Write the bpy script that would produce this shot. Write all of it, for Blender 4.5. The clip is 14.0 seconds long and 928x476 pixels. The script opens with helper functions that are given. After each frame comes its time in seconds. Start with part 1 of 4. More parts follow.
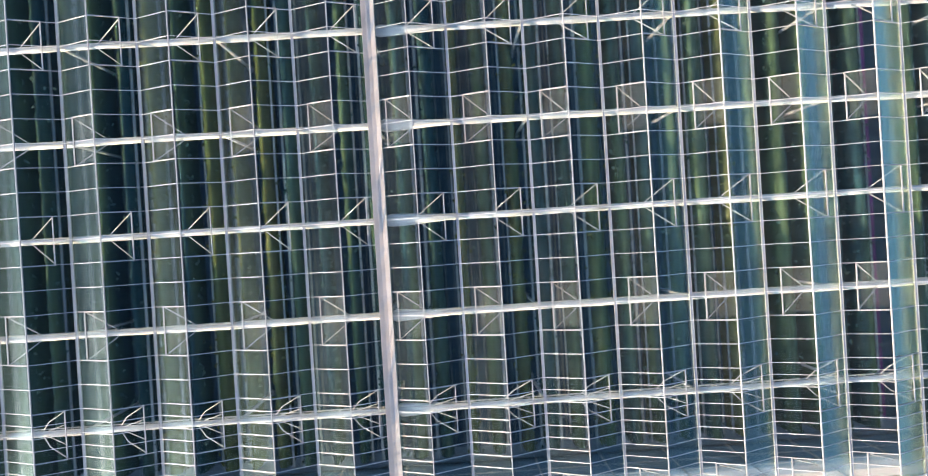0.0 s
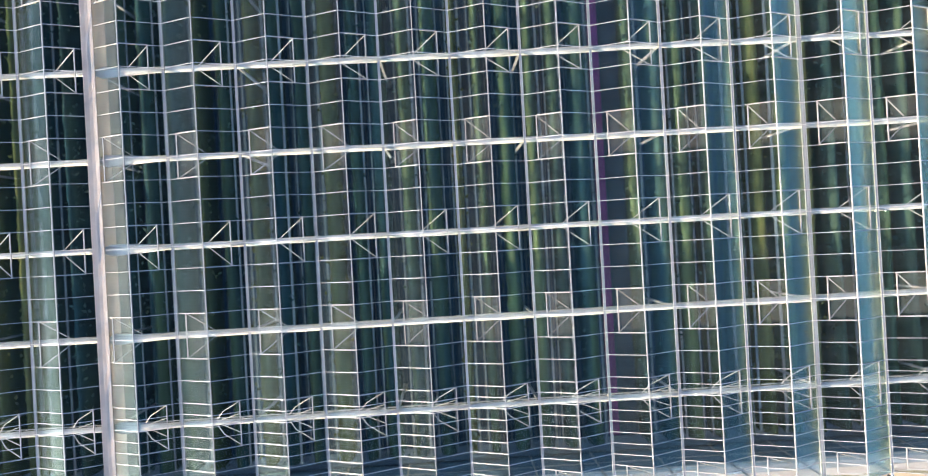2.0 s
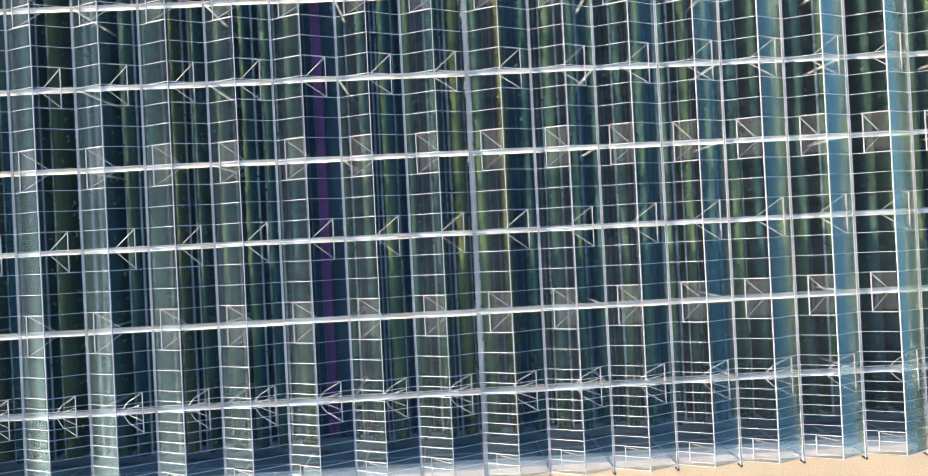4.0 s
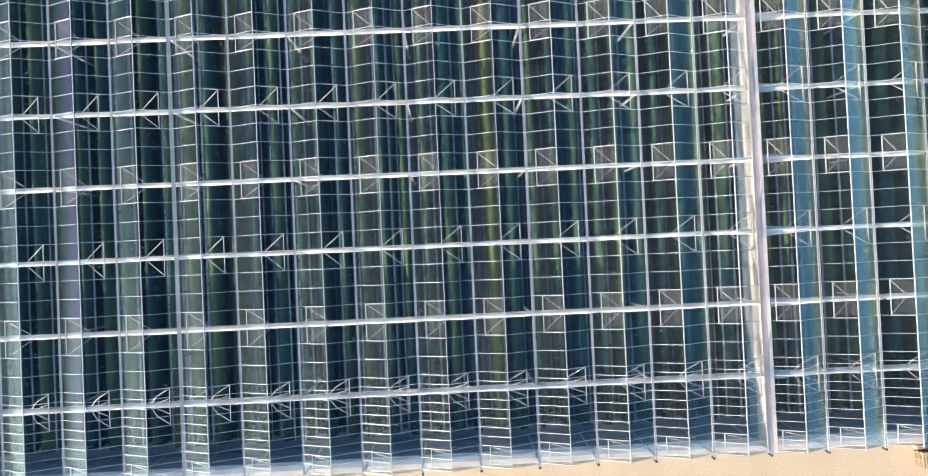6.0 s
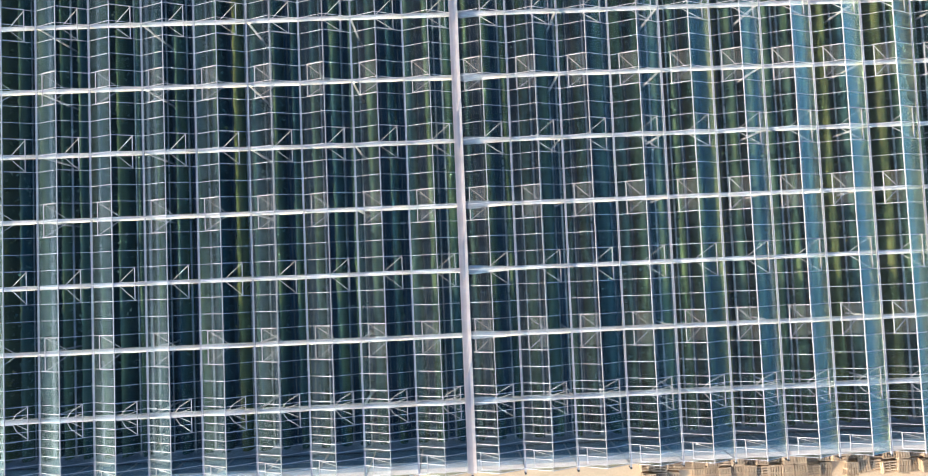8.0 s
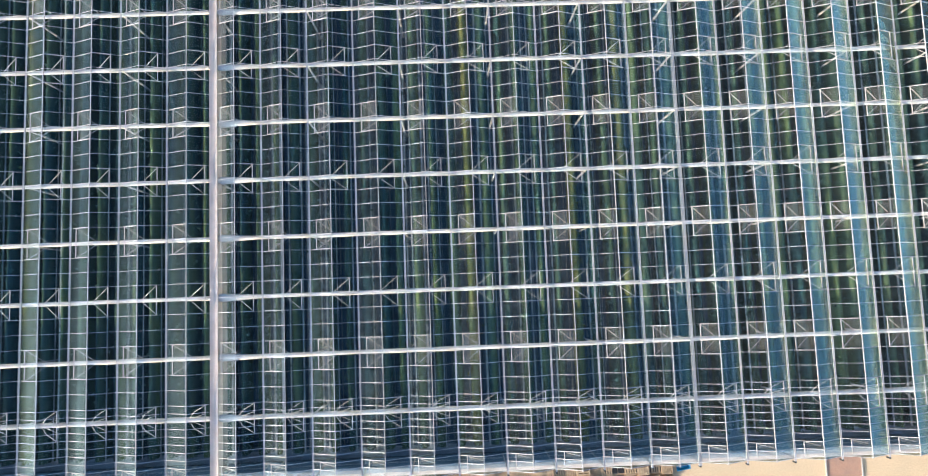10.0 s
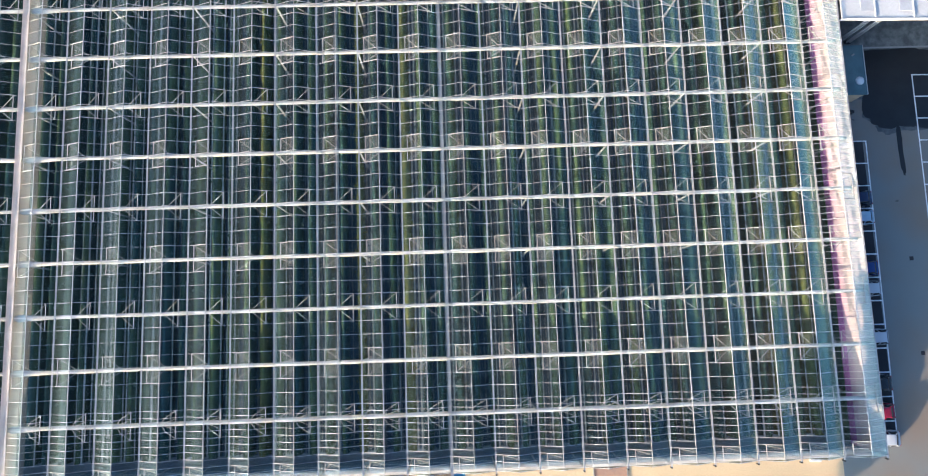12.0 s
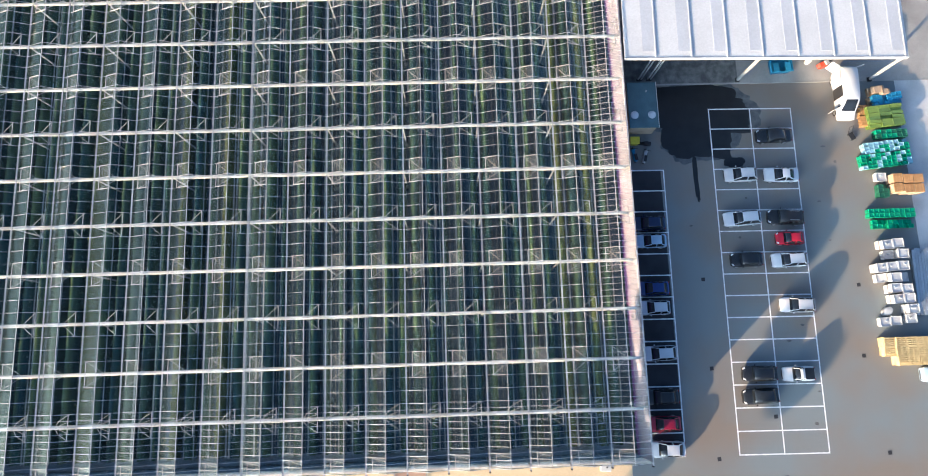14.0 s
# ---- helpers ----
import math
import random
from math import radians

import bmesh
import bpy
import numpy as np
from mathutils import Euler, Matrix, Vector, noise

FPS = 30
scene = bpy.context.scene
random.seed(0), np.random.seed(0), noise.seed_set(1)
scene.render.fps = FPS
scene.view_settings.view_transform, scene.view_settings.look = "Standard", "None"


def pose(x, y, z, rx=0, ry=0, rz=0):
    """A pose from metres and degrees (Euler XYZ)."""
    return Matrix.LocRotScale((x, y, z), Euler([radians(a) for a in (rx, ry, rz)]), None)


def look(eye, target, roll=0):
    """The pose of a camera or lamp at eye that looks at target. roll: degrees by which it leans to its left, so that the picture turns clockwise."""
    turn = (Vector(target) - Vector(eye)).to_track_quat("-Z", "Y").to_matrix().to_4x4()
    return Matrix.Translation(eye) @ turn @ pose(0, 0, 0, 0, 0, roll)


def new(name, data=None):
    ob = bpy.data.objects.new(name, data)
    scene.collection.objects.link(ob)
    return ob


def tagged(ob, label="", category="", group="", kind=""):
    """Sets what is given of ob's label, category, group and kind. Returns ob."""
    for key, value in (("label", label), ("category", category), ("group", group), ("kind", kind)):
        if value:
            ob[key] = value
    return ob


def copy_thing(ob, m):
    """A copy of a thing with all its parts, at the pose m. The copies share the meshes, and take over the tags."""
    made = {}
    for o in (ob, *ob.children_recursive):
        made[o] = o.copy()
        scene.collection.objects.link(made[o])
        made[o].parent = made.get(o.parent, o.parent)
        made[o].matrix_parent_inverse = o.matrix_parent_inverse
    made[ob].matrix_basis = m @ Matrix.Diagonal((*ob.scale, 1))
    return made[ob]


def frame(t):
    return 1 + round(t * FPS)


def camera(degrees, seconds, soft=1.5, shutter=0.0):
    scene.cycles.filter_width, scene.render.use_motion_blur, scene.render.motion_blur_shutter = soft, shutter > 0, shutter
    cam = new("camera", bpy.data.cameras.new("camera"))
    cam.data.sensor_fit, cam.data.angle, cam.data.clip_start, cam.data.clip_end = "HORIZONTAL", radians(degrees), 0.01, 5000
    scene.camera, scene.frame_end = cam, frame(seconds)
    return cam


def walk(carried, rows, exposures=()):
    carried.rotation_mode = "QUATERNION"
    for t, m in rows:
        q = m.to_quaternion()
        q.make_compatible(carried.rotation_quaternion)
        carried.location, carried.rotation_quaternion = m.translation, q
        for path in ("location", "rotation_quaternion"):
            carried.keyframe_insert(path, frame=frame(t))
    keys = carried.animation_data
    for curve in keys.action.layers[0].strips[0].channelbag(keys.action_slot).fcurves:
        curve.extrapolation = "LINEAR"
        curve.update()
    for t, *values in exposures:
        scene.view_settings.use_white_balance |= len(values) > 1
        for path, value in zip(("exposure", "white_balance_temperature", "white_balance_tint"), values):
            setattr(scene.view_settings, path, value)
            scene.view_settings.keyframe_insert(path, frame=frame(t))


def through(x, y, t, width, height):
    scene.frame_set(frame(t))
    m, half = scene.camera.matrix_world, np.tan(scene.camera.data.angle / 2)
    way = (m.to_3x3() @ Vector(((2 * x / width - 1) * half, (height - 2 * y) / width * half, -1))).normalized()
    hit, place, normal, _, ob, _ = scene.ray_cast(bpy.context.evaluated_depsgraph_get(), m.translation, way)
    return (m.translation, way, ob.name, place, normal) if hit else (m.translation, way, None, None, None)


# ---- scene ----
cam = camera(71.45, 14.0, soft=1.0)
# seconds, eye, tilt ahead, tilt aside, turn
PATH = [
    (0.0, 3.655, 13.855, 40.186, -0.073, -1.070, -3.568),
    (0.5, 7.145, 14.096, 40.815, 0.070, -1.144, -3.404),
    (1.0, 10.959, 14.268, 41.429, 0.182, -1.221, -3.297),
    (1.5, 15.049, 14.355, 42.096, 0.249, -1.298, -3.238),
    (2.0, 19.349, 14.389, 42.856, 0.285, -1.411, -3.194),
    (2.5, 23.948, 14.406, 43.779, 0.311, -1.515, -3.147),
    (3.0, 28.618, 14.414, 44.717, 0.329, -1.596, -3.076),
    (3.2, 30.497, 14.411, 45.110, 0.334, -1.606, -3.045),
    (5.5, 53.386, 14.516, 49.380, 0.642, -1.311, -2.608),
    (6.0, 58.517, 14.635, 50.614, 1.001, -1.261, -2.629),
    (6.5, 63.684, 14.781, 51.885, 1.416, -1.224, -2.632),
    (7.0, 68.695, 14.874, 53.120, 1.838, -1.188, -2.591),
    (7.5, 73.815, 14.956, 54.403, 2.296, -1.167, -2.522),
    (8.0, 79.015, 15.010, 55.710, 2.787, -1.156, -2.429),
    (8.2, 81.160, 14.997, 56.252, 3.007, -1.155, -2.398),
    (10.5, 104.883, 14.036, 62.589, 5.805, -1.144, -2.113),
    (11.0, 109.978, 13.862, 64.044, 6.325, -1.167, -2.047),
    (11.5, 115.104, 13.642, 65.507, 6.842, -1.195, -1.994),
    (12.0, 120.234, 13.339, 66.929, 7.369, -1.222, -1.944),
    (12.5, 125.183, 12.916, 68.172, 7.914, -1.236, -1.889),
    (13.0, 130.230, 12.318, 69.326, 8.624, -1.190, -1.865),
    (13.5, 135.362, 11.665, 70.619, 9.359, -1.147, -1.841),
    (14.0, 140.549, 10.959, 72.047, 10.123, -1.102, -1.739),
]
walk(cam, [(t, pose(x, y, z, a, b, c)) for t, x, y, z, a, b, c in PATH], exposures=((0.0, 1.75, 5480, -3), (8.0, 1.75, 5150, -3), (14.0, 1.84, 5500, -3)))

# ---------------- light ----------------
SUN_EL, SUN_AZ = radians(11.6), radians(226.8)  # low evening sun, from behind and left of the car park
world = bpy.data.worlds.new("sky")
scene.world = world
world.use_nodes = True
wn = world.node_tree
sky = wn.nodes.new("ShaderNodeTexSky")
sky.sky_type, sky.sun_disc = "NISHITA", False
sky.sun_elevation, sky.sun_rotation = SUN_EL, SUN_AZ
sky.air_density, sky.dust_density, sky.ozone_density = 0.42, 4.6, 2.3
wn.links.new(sky.outputs[0], wn.nodes["Background"].inputs[0])
wn.nodes["Background"].inputs[1].default_value = 0.14
sun = new("sun", bpy.data.lights.new("sun", "SUN"))
sun.data.energy, sun.data.angle, sun.data.color = 4.4, radians(0.7), (1.0, 0.63, 0.37)
SUN_FROM = Vector((math.sin(SUN_AZ) * math.cos(SUN_EL), math.cos(SUN_AZ) * math.cos(SUN_EL), math.sin(SUN_EL)))
sun.data.cycles.use_multiple_importance_sampling = False   # no sun sparkle by way of the panes
sun.matrix_world = look(SUN_FROM * 200 + Vector((150, 20, 0)), (150, 20, 0))


# ---------------- materials ----------------
def material(name, base, rough=0.6, metal=0.0, vary=0.15, scale=2.0, fine=25.0, bump=0.0, tint=None, per=0.0, spec=0.5, stretch=(1, 1, 1)):
    """A surface with variation at two scales. per: lightness change from piece to piece. tint: second colour of the stains."""
    m = bpy.data.materials.new(name)
    m.use_nodes = True
    nt, bsdf = m.node_tree, m.node_tree.nodes["Principled BSDF"]
    link = nt.links.new
    geo = nt.nodes.new("ShaderNodeNewGeometry")
    mapn = nt.nodes.new("ShaderNodeMapping")
    mapn.inputs["Scale"].default_value = stretch
    link(geo.outputs["Position"], mapn.inputs["Vector"])
    big, small = nt.nodes.new("ShaderNodeTexNoise"), nt.nodes.new("ShaderNodeTexNoise")
    for n, s in ((big, scale), (small, fine)):
        n.inputs["Scale"].default_value, n.inputs["Detail"].default_value = s, 4
        link(mapn.outputs[0], n.inputs["Vector"])
    mix = nt.nodes.new("ShaderNodeMix")
    mix.data_type = "RGBA"
    dark = tint or [c * (1 - vary) for c in base]
    mix.inputs["A"].default_value = (*base, 1)
    mix.inputs["B"].default_value = (*dark, 1)
    ramp = nt.nodes.new("ShaderNodeMapRange")
    ramp.inputs["From Min"].default_value, ramp.inputs["From Max"].default_value = 0.38, 0.66
    link(big.outputs["Fac"], ramp.inputs["Value"])
    link(ramp.outputs[0], mix.inputs["Factor"])
    hsv = nt.nodes.new("ShaderNodeHueSaturation")
    grain = nt.nodes.new("ShaderNodeMapRange")
    grain.inputs["From Min"].default_value, grain.inputs["From Max"].default_value = 0.3, 0.7
    grain.inputs["To Min"].default_value, grain.inputs["To Max"].default_value = 1 - vary * 0.6, 1 + vary * 0.6
    link(small.outputs["Fac"], grain.inputs["Value"])
    link(mix.outputs["Result"], hsv.inputs["Color"])
    if per:
        info = nt.nodes.new("ShaderNodeObjectInfo")
        add = nt.nodes.new("ShaderNodeMath")
        add.operation = "ADD"
        link(info.outputs["Random"], add.inputs[0])
        link(geo.outputs["Random Per Island"], add.inputs[1])
        span = nt.nodes.new("ShaderNodeMapRange")
        span.inputs["From Max"].default_value = 2.0
        span.inputs["To Min"].default_value, span.inputs["To Max"].default_value = 1 - per, 1 + per
        link(add.outputs[0], span.inputs["Value"])
        mul = nt.nodes.new("ShaderNodeMath")
        mul.operation = "MULTIPLY"
        link(span.outputs[0], mul.inputs[0])
        link(grain.outputs[0], mul.inputs[1])
        link(mul.outputs[0], hsv.inputs["Value"])
    else:
        link(grain.outputs[0], hsv.inputs["Value"])
    link(hsv.outputs[0], bsdf.inputs["Base Color"])
    bsdf.inputs["Roughness"].default_value, bsdf.inputs["Metallic"].default_value = rough, metal
    bsdf.inputs["Specular IOR Level"].default_value = spec
    if bump:
        b = nt.nodes.new("ShaderNodeBump")
        b.inputs["Strength"].default_value, b.inputs["Distance"].default_value = 0.6, bump
        link(small.outputs["Fac"], b.inputs["Height"])
        link(b.outputs[0], bsdf.inputs["Normal"])
    return m


def roof_glass(name, ior=1.3, dust=0.004, clear=(0.94, 0.97, 0.97), haze=0.19):
    """A thin lightly frosted pane, glossy by its angle, with a film of dust in streaks down the slope."""
    m = bpy.data.materials.new(name)
    m.use_nodes = True
    nt = m.node_tree
    nt.nodes.clear()
    link = nt.links.new
    out = nt.nodes.new("ShaderNodeOutputMaterial")
    see, shine, film = nt.nodes.new("ShaderNodeBsdfRefraction"), nt.nodes.new("ShaderNodeBsdfGlossy"), nt.nodes.new("ShaderNodeBsdfDiffuse")
    see.inputs[0].default_value = (*clear, 1)
    see.inputs["Roughness"].default_value, see.inputs["IOR"].default_value = haze, 1.15   # frosted: what lies deep below looks soft
    shine.inputs["Roughness"].default_value = 0.22
    shine.inputs[0].default_value = (0.93, 1.0, 0.76, 1)
    film.inputs[0].default_value = (0.55, 0.56, 0.55, 1)
    edge, power, fres = nt.nodes.new("ShaderNodeLayerWeight"), nt.nodes.new("ShaderNodeMath"), nt.nodes.new("ShaderNodeMapRange")
    edge.inputs["Blend"].default_value = 0.5
    power.operation = "POWER"
    power.inputs[1].default_value = 3.35
    link(edge.outputs["Facing"], power.inputs[0])
    link(power.outputs[0], fres.inputs["Value"])
    fres.inputs["To Min"].default_value, fres.inputs["To Max"].default_value = ((ior - 1) / (ior + 1)) ** 2, 1.0
    a, b = nt.nodes.new("ShaderNodeMixShader"), nt.nodes.new("ShaderNodeMixShader")
    link(fres.outputs[0], a.inputs[0])
    link(see.outputs[0], a.inputs[1])
    link(shine.outputs[0], a.inputs[2])
    geo, noise_n, rng = nt.nodes.new("ShaderNodeNewGeometry"), nt.nodes.new("ShaderNodeTexNoise"), nt.nodes.new("ShaderNodeMapRange")
    mapn = nt.nodes.new("ShaderNodeMapping")
    mapn.inputs["Scale"].default_value = (0.4, 1.6, 0.4)
    link(geo.outputs["Position"], mapn.inputs["Vector"])
    link(mapn.outputs[0], noise_n.inputs["Vector"])
    noise_n.inputs["Scale"].default_value, noise_n.inputs["Detail"].default_value = 1.3, 5
    rng.inputs["From Min"].default_value, rng.inputs["From Max"].default_value = 0.35, 0.75
    rng.inputs["To Min"].default_value, rng.inputs["To Max"].default_value = dust * 0.3, dust * 1.8
    link(noise_n.outputs["Fac"], rng.inputs["Value"])
    link(rng.outputs[0], b.inputs[0])
    link(a.outputs[0], b.inputs[1])
    link(film.outputs[0], b.inputs[2])
    link(b.outputs[0], out.inputs[0])
    return m




def thin_sheet(name, colour, through=0.5, gaps=0.0):
    """A thin cloth or sheet that lets part of the light glow through; gaps: the share of open mesh."""
    m = bpy.data.materials.new(name)
    m.use_nodes = True
    nt = m.node_tree
    nt.nodes.clear()
    link = nt.links.new
    out, a, b = nt.nodes.new("ShaderNodeOutputMaterial"), nt.nodes.new("ShaderNodeMixShader"), nt.nodes.new("ShaderNodeMixShader")
    dif, tra, hole = nt.nodes.new("ShaderNodeBsdfDiffuse"), nt.nodes.new("ShaderNodeBsdfTranslucent"), nt.nodes.new("ShaderNodeBsdfTransparent")
    geo, tex, rng_n, mix = nt.nodes.new("ShaderNodeNewGeometry"), nt.nodes.new("ShaderNodeTexNoise"), nt.nodes.new("ShaderNodeMapRange"), nt.nodes.new("ShaderNodeMix")
    mix.data_type = "RGBA"
    mix.inputs["A"].default_value = (*[c * 0.85 for c in colour], 1)
    mix.inputs["B"].default_value = (*colour, 1)
    tex.inputs["Scale"].default_value, tex.inputs["Detail"].default_value = 0.8, 6
    link(geo.outputs["Position"], tex.inputs["Vector"])
    link(tex.outputs["Fac"], rng_n.inputs["Value"])
    rng_n.inputs["From Min"].default_value, rng_n.inputs["From Max"].default_value = 0.35, 0.65
    link(rng_n.outputs[0], mix.inputs["Factor"])
    link(mix.outputs["Result"], dif.inputs[0])
    link(mix.outputs["Result"], tra.inputs[0])
    a.inputs[0].default_value, b.inputs[0].default_value = through, gaps
    link(dif.outputs[0], a.inputs[1])
    link(tra.outputs[0], a.inputs[2])
    link(a.outputs[0], b.inputs[1])
    link(hole.outputs[0], b.inputs[2])
    link(b.outputs[0], out.inputs[0])
    return m


GLASS = roof_glass("greenhouse_glass")
NET = thin_sheet("insect_net", (0.58, 0.53, 0.48), 0.5, 0.90)
FASCIA = thin_sheet("white_translucent_sheet", (0.74, 0.71, 0.72), 0.55, 0.08)
WALL_SHADE_PALE = thin_sheet("wall_shade_pale", (0.50, 0.55, 0.64), 0.5, 0.12)
ALU = material("mill_aluminium", (0.82, 0.79, 0.76), 0.5, 0.65, 0.12, 0.7, 9)
ZINC = material("galvanised_gutter", (0.44, 0.44, 0.45), 0.6, 0.0, 0.08, 0.8, 12, tint=(0.38, 0.38, 0.39))
STEEL_WHITE = material("white_steel", (0.41, 0.405, 0.40), 0.4, 0.0, 0.1, 1.0, 14)
SCREEN = material("white_screen_cloth", (0.56, 0.545, 0.54), 0.85, 0.0, 0.10, 3.0, 22, bump=0.006)
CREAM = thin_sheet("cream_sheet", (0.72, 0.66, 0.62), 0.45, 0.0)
CREAM_SHADE = thin_sheet("shaded_cream_sheet", (0.34, 0.34, 0.33), 0.45, 0.25)
# end wall steps, darker downward to paint the fading light
WALL_SHADE_MID = thin_sheet("wall_shade_mid", (0.36, 0.45, 0.56), 0.45, 0.08)
WALL_SHADE_DARK = thin_sheet("wall_shade_dark", (0.16, 0.23, 0.32), 0.4, 0.0)
PALE_GLOW = material("pale_lilac_glow", (0.52, 0.38, 0.48), 0.6, 0.0, 0.2, 0.5, 5)
PINK_WHITE = material("pinkish_white_sheet", (0.52, 0.44, 0.475), 0.6, 0.0, 0.1, 0.3, 5)
LILAC_GLOW = material("lilac_glow", (0.40, 0.13, 0.40), 0.6, 0.0, 0.25, 0.5, 5)
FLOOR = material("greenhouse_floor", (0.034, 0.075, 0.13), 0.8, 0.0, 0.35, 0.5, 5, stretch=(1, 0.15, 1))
LEAF = material("crop_leaf", (0.034, 0.074, 0.070), 0.9, 0.0, 0.40, 1.3, 6.0, tint=(0.085, 0.115, 0.085), per=0.6, stretch=(1, 0.05, 0.2), spec=0.1)
LEAF_YELLOW = material("yellowing_leaf", (0.09, 0.12, 0.035), 0.9, 0.0, 0.40, 1.3, 6.0, tint=(0.20, 0.185, 0.05), per=0.5, stretch=(1, 0.05, 0.2), spec=0.1)
CROP_SHADE = material("crop_shade", (0.020, 0.052, 0.062), 0.9, 0.0, 0.5, 1.6, 7, tint=(0.08, 0.12, 0.055), stretch=(1, 0.03, 0.2), spec=0.1)
CROP_SHADE_YELLOW = material("yellowing_crop_shade", (0.06, 0.085, 0.03), 0.9, 0.0, 0.5, 1.6, 7, tint=(0.11, 0.12, 0.045), stretch=(1, 0.03, 0.2), spec=0.1)
PIPE = material("growing_gutter_white", (0.40, 0.43, 0.42), 0.5, 0.0, 0.25, 1, 8, stretch=(1, 0.1, 1))
RAIL = material("rail_pipe", (0.20, 0.22, 0.23), 0.5, 0.0, 0.15, 1, 8)
BLACK = material("black_rubber", (0.02, 0.02, 0.022), 0.7, 0.0, 0.3, 3, 20)
ASPHALT = material("asphalt", (0.18, 0.20, 0.20), 0.9, 0.0, 0.26, 0.11, 30, bump=0.004, tint=(0.195, 0.165, 0.135), spec=0.3)
WET = material("wet_asphalt", (0.016, 0.018, 0.020), 0.45, 0.0, 0.3, 0.6, 30, spec=0.35)
CONCRETE = material("concrete", (0.33, 0.32, 0.30), 0.9, 0.0, 0.25, 0.3, 12, bump=0.004, tint=(0.25, 0.245, 0.23))
SHADED_CONCRETE = material("shaded_damp_concrete", (0.085, 0.09, 0.088), 0.7, 0.0, 0.3, 1.1, 12, tint=(0.20, 0.20, 0.19))
DAMP = material("damp_asphalt", (0.070, 0.080, 0.084), 0.75, 0.0, 0.4, 1.4, 30, tint=(0.12, 0.13, 0.132), spec=0.3)
OIL = material("oil_stained_asphalt", (0.10, 0.098, 0.094), 0.7, 0.0, 0.3, 2.0, 30)
PALE_CONCRETE = material("pale_concrete", (0.47, 0.47, 0.46), 0.9, 0.0, 0.2, 0.4, 12, bump=0.004, tint=(0.38, 0.38, 0.37))
VIOLET_GLOW = material("violet_glow", (0.24, 0.06, 0.28), 0.7, 0.0, 0.4, 0.3, 5, stretch=(1, 0.1, 1))
SAND = material("sand", (0.56, 0.43, 0.27), 0.95, 0.0, 0.2, 0.25, 8, bump=0.006, tint=(0.50, 0.39, 0.25))
EARTH = material("far_ground", (0.17, 0.17, 0.10), 0.95, 0.0, 0.4, 0.02, 0.4, tint=(0.10, 0.12, 0.05))
MARK = material("road_paint", (0.80, 0.80, 0.78), 0.8, 0.0, 0.25, 2.0, 18)
ROOF_WHITE = material("white_roof_sheet", (0.56, 0.555, 0.54), 0.6, 0.0, 0.1, 0.3, 5)
ROOF_GREY = material("grey_roof_sheet", (0.45, 0.46, 0.48), 0.6, 0.0, 0.1, 0.3, 5)
END_PATH = material("blue_grey_concrete", (0.26, 0.31, 0.36), 0.85, 0.0, 0.2, 0.4, 6)
DARK_ASPHALT = material("dark_asphalt", (0.035, 0.036, 0.04), 0.85, 0.0, 0.3, 0.5, 30, spec=0.3)
SHED_ROOF = material("blue_grey_felt", (0.09, 0.16, 0.185), 0.8, 0.0, 0.2, 0.7, 12)
RUST = material("red_brown_slab", (0.36, 0.22, 0.15), 0.9, 0.0, 0.2, 0.8, 10, tint=(0.30, 0.20, 0.15))
TAN = material("tan_render", (0.50, 0.40, 0.27), 0.85, 0.0, 0.15, 1, 10)
DOME = material("milky_dome", (0.55, 0.60, 0.63), 0.3, 0.0, 0.08, 2, 15)
WOOD = material("pallet_wood", (0.42, 0.31, 0.19), 0.85, 0.0, 0.3, 1.2, 14, tint=(0.30, 0.23, 0.15), per=0.45)
WOOD_YELLOW = material("fresh_wood", (0.62, 0.47, 0.22), 0.8, 0.0, 0.2, 1.2, 14, per=0.2)
WOOD_ORANGE = material("orange_wood", (0.46, 0.25, 0.10), 0.8, 0.0, 0.2, 1.2, 14, per=0.2)
CARD = material("brown_cardboard", (0.40, 0.29, 0.19), 0.9, 0.0, 0.15, 1.2, 14, per=0.15)
GREEN = material("green_plastic", (0.02, 0.27, 0.14), 0.5, 0.0, 0.15, 1, 8, per=0.2)
LIME = material("lime_plastic", (0.17, 0.25, 0.05), 0.5, 0.0, 0.15, 1, 8, per=0.2)
LIME_DARK = material("dull_lime_plastic", (0.12, 0.20, 0.05), 0.5, 0.0, 0.15, 1, 8, per=0.2)
DARK_GREEN = material("dark_green_sheet", (0.02, 0.12, 0.07), 0.6, 0.0, 0.2, 1, 8)
BLUE = material("blue_plastic", (0.03, 0.20, 0.36), 0.5, 0.0, 0.15, 1, 8, per=0.2)
PALE_BLUE = material("pale_blue_plastic", (0.28, 0.48, 0.55), 0.5, 0.0, 0.15, 1, 8, per=0.2)
WHITE_PLASTIC = material("white_plastic", (0.50, 0.495, 0.48), 0.5, 0.0, 0.12, 1, 8, per=0.1)
GREY_METAL = material("grey_metal_planks", (0.46, 0.49, 0.50), 0.4, 0.5, 0.15, 1, 8, per=0.2)
YELLOW = material("yellow_plastic", (0.70, 0.58, 0.04), 0.5)
RED = material("red_plastic", (0.55, 0.06, 0.03), 0.5)
CAR_GLASS = material("car_window", (0.012, 0.015, 0.018), 0.06, 0.0, 0.1, 2, 9, spec=0.6)
RIM = material("wheel_rim", (0.45, 0.46, 0.47), 0.3, 0.8)
LAMP_CLEAR = material("headlight", (0.60, 0.62, 0.64), 0.15)
LAMP_RED = material("tail_light", (0.35, 0.02, 0.02), 0.25)
PLATE = material("plate", (0.62, 0.55, 0.25), 0.5)
BARK = material("bark", (0.09, 0.06, 0.04), 0.9, 0.0, 0.3, 2, 14)
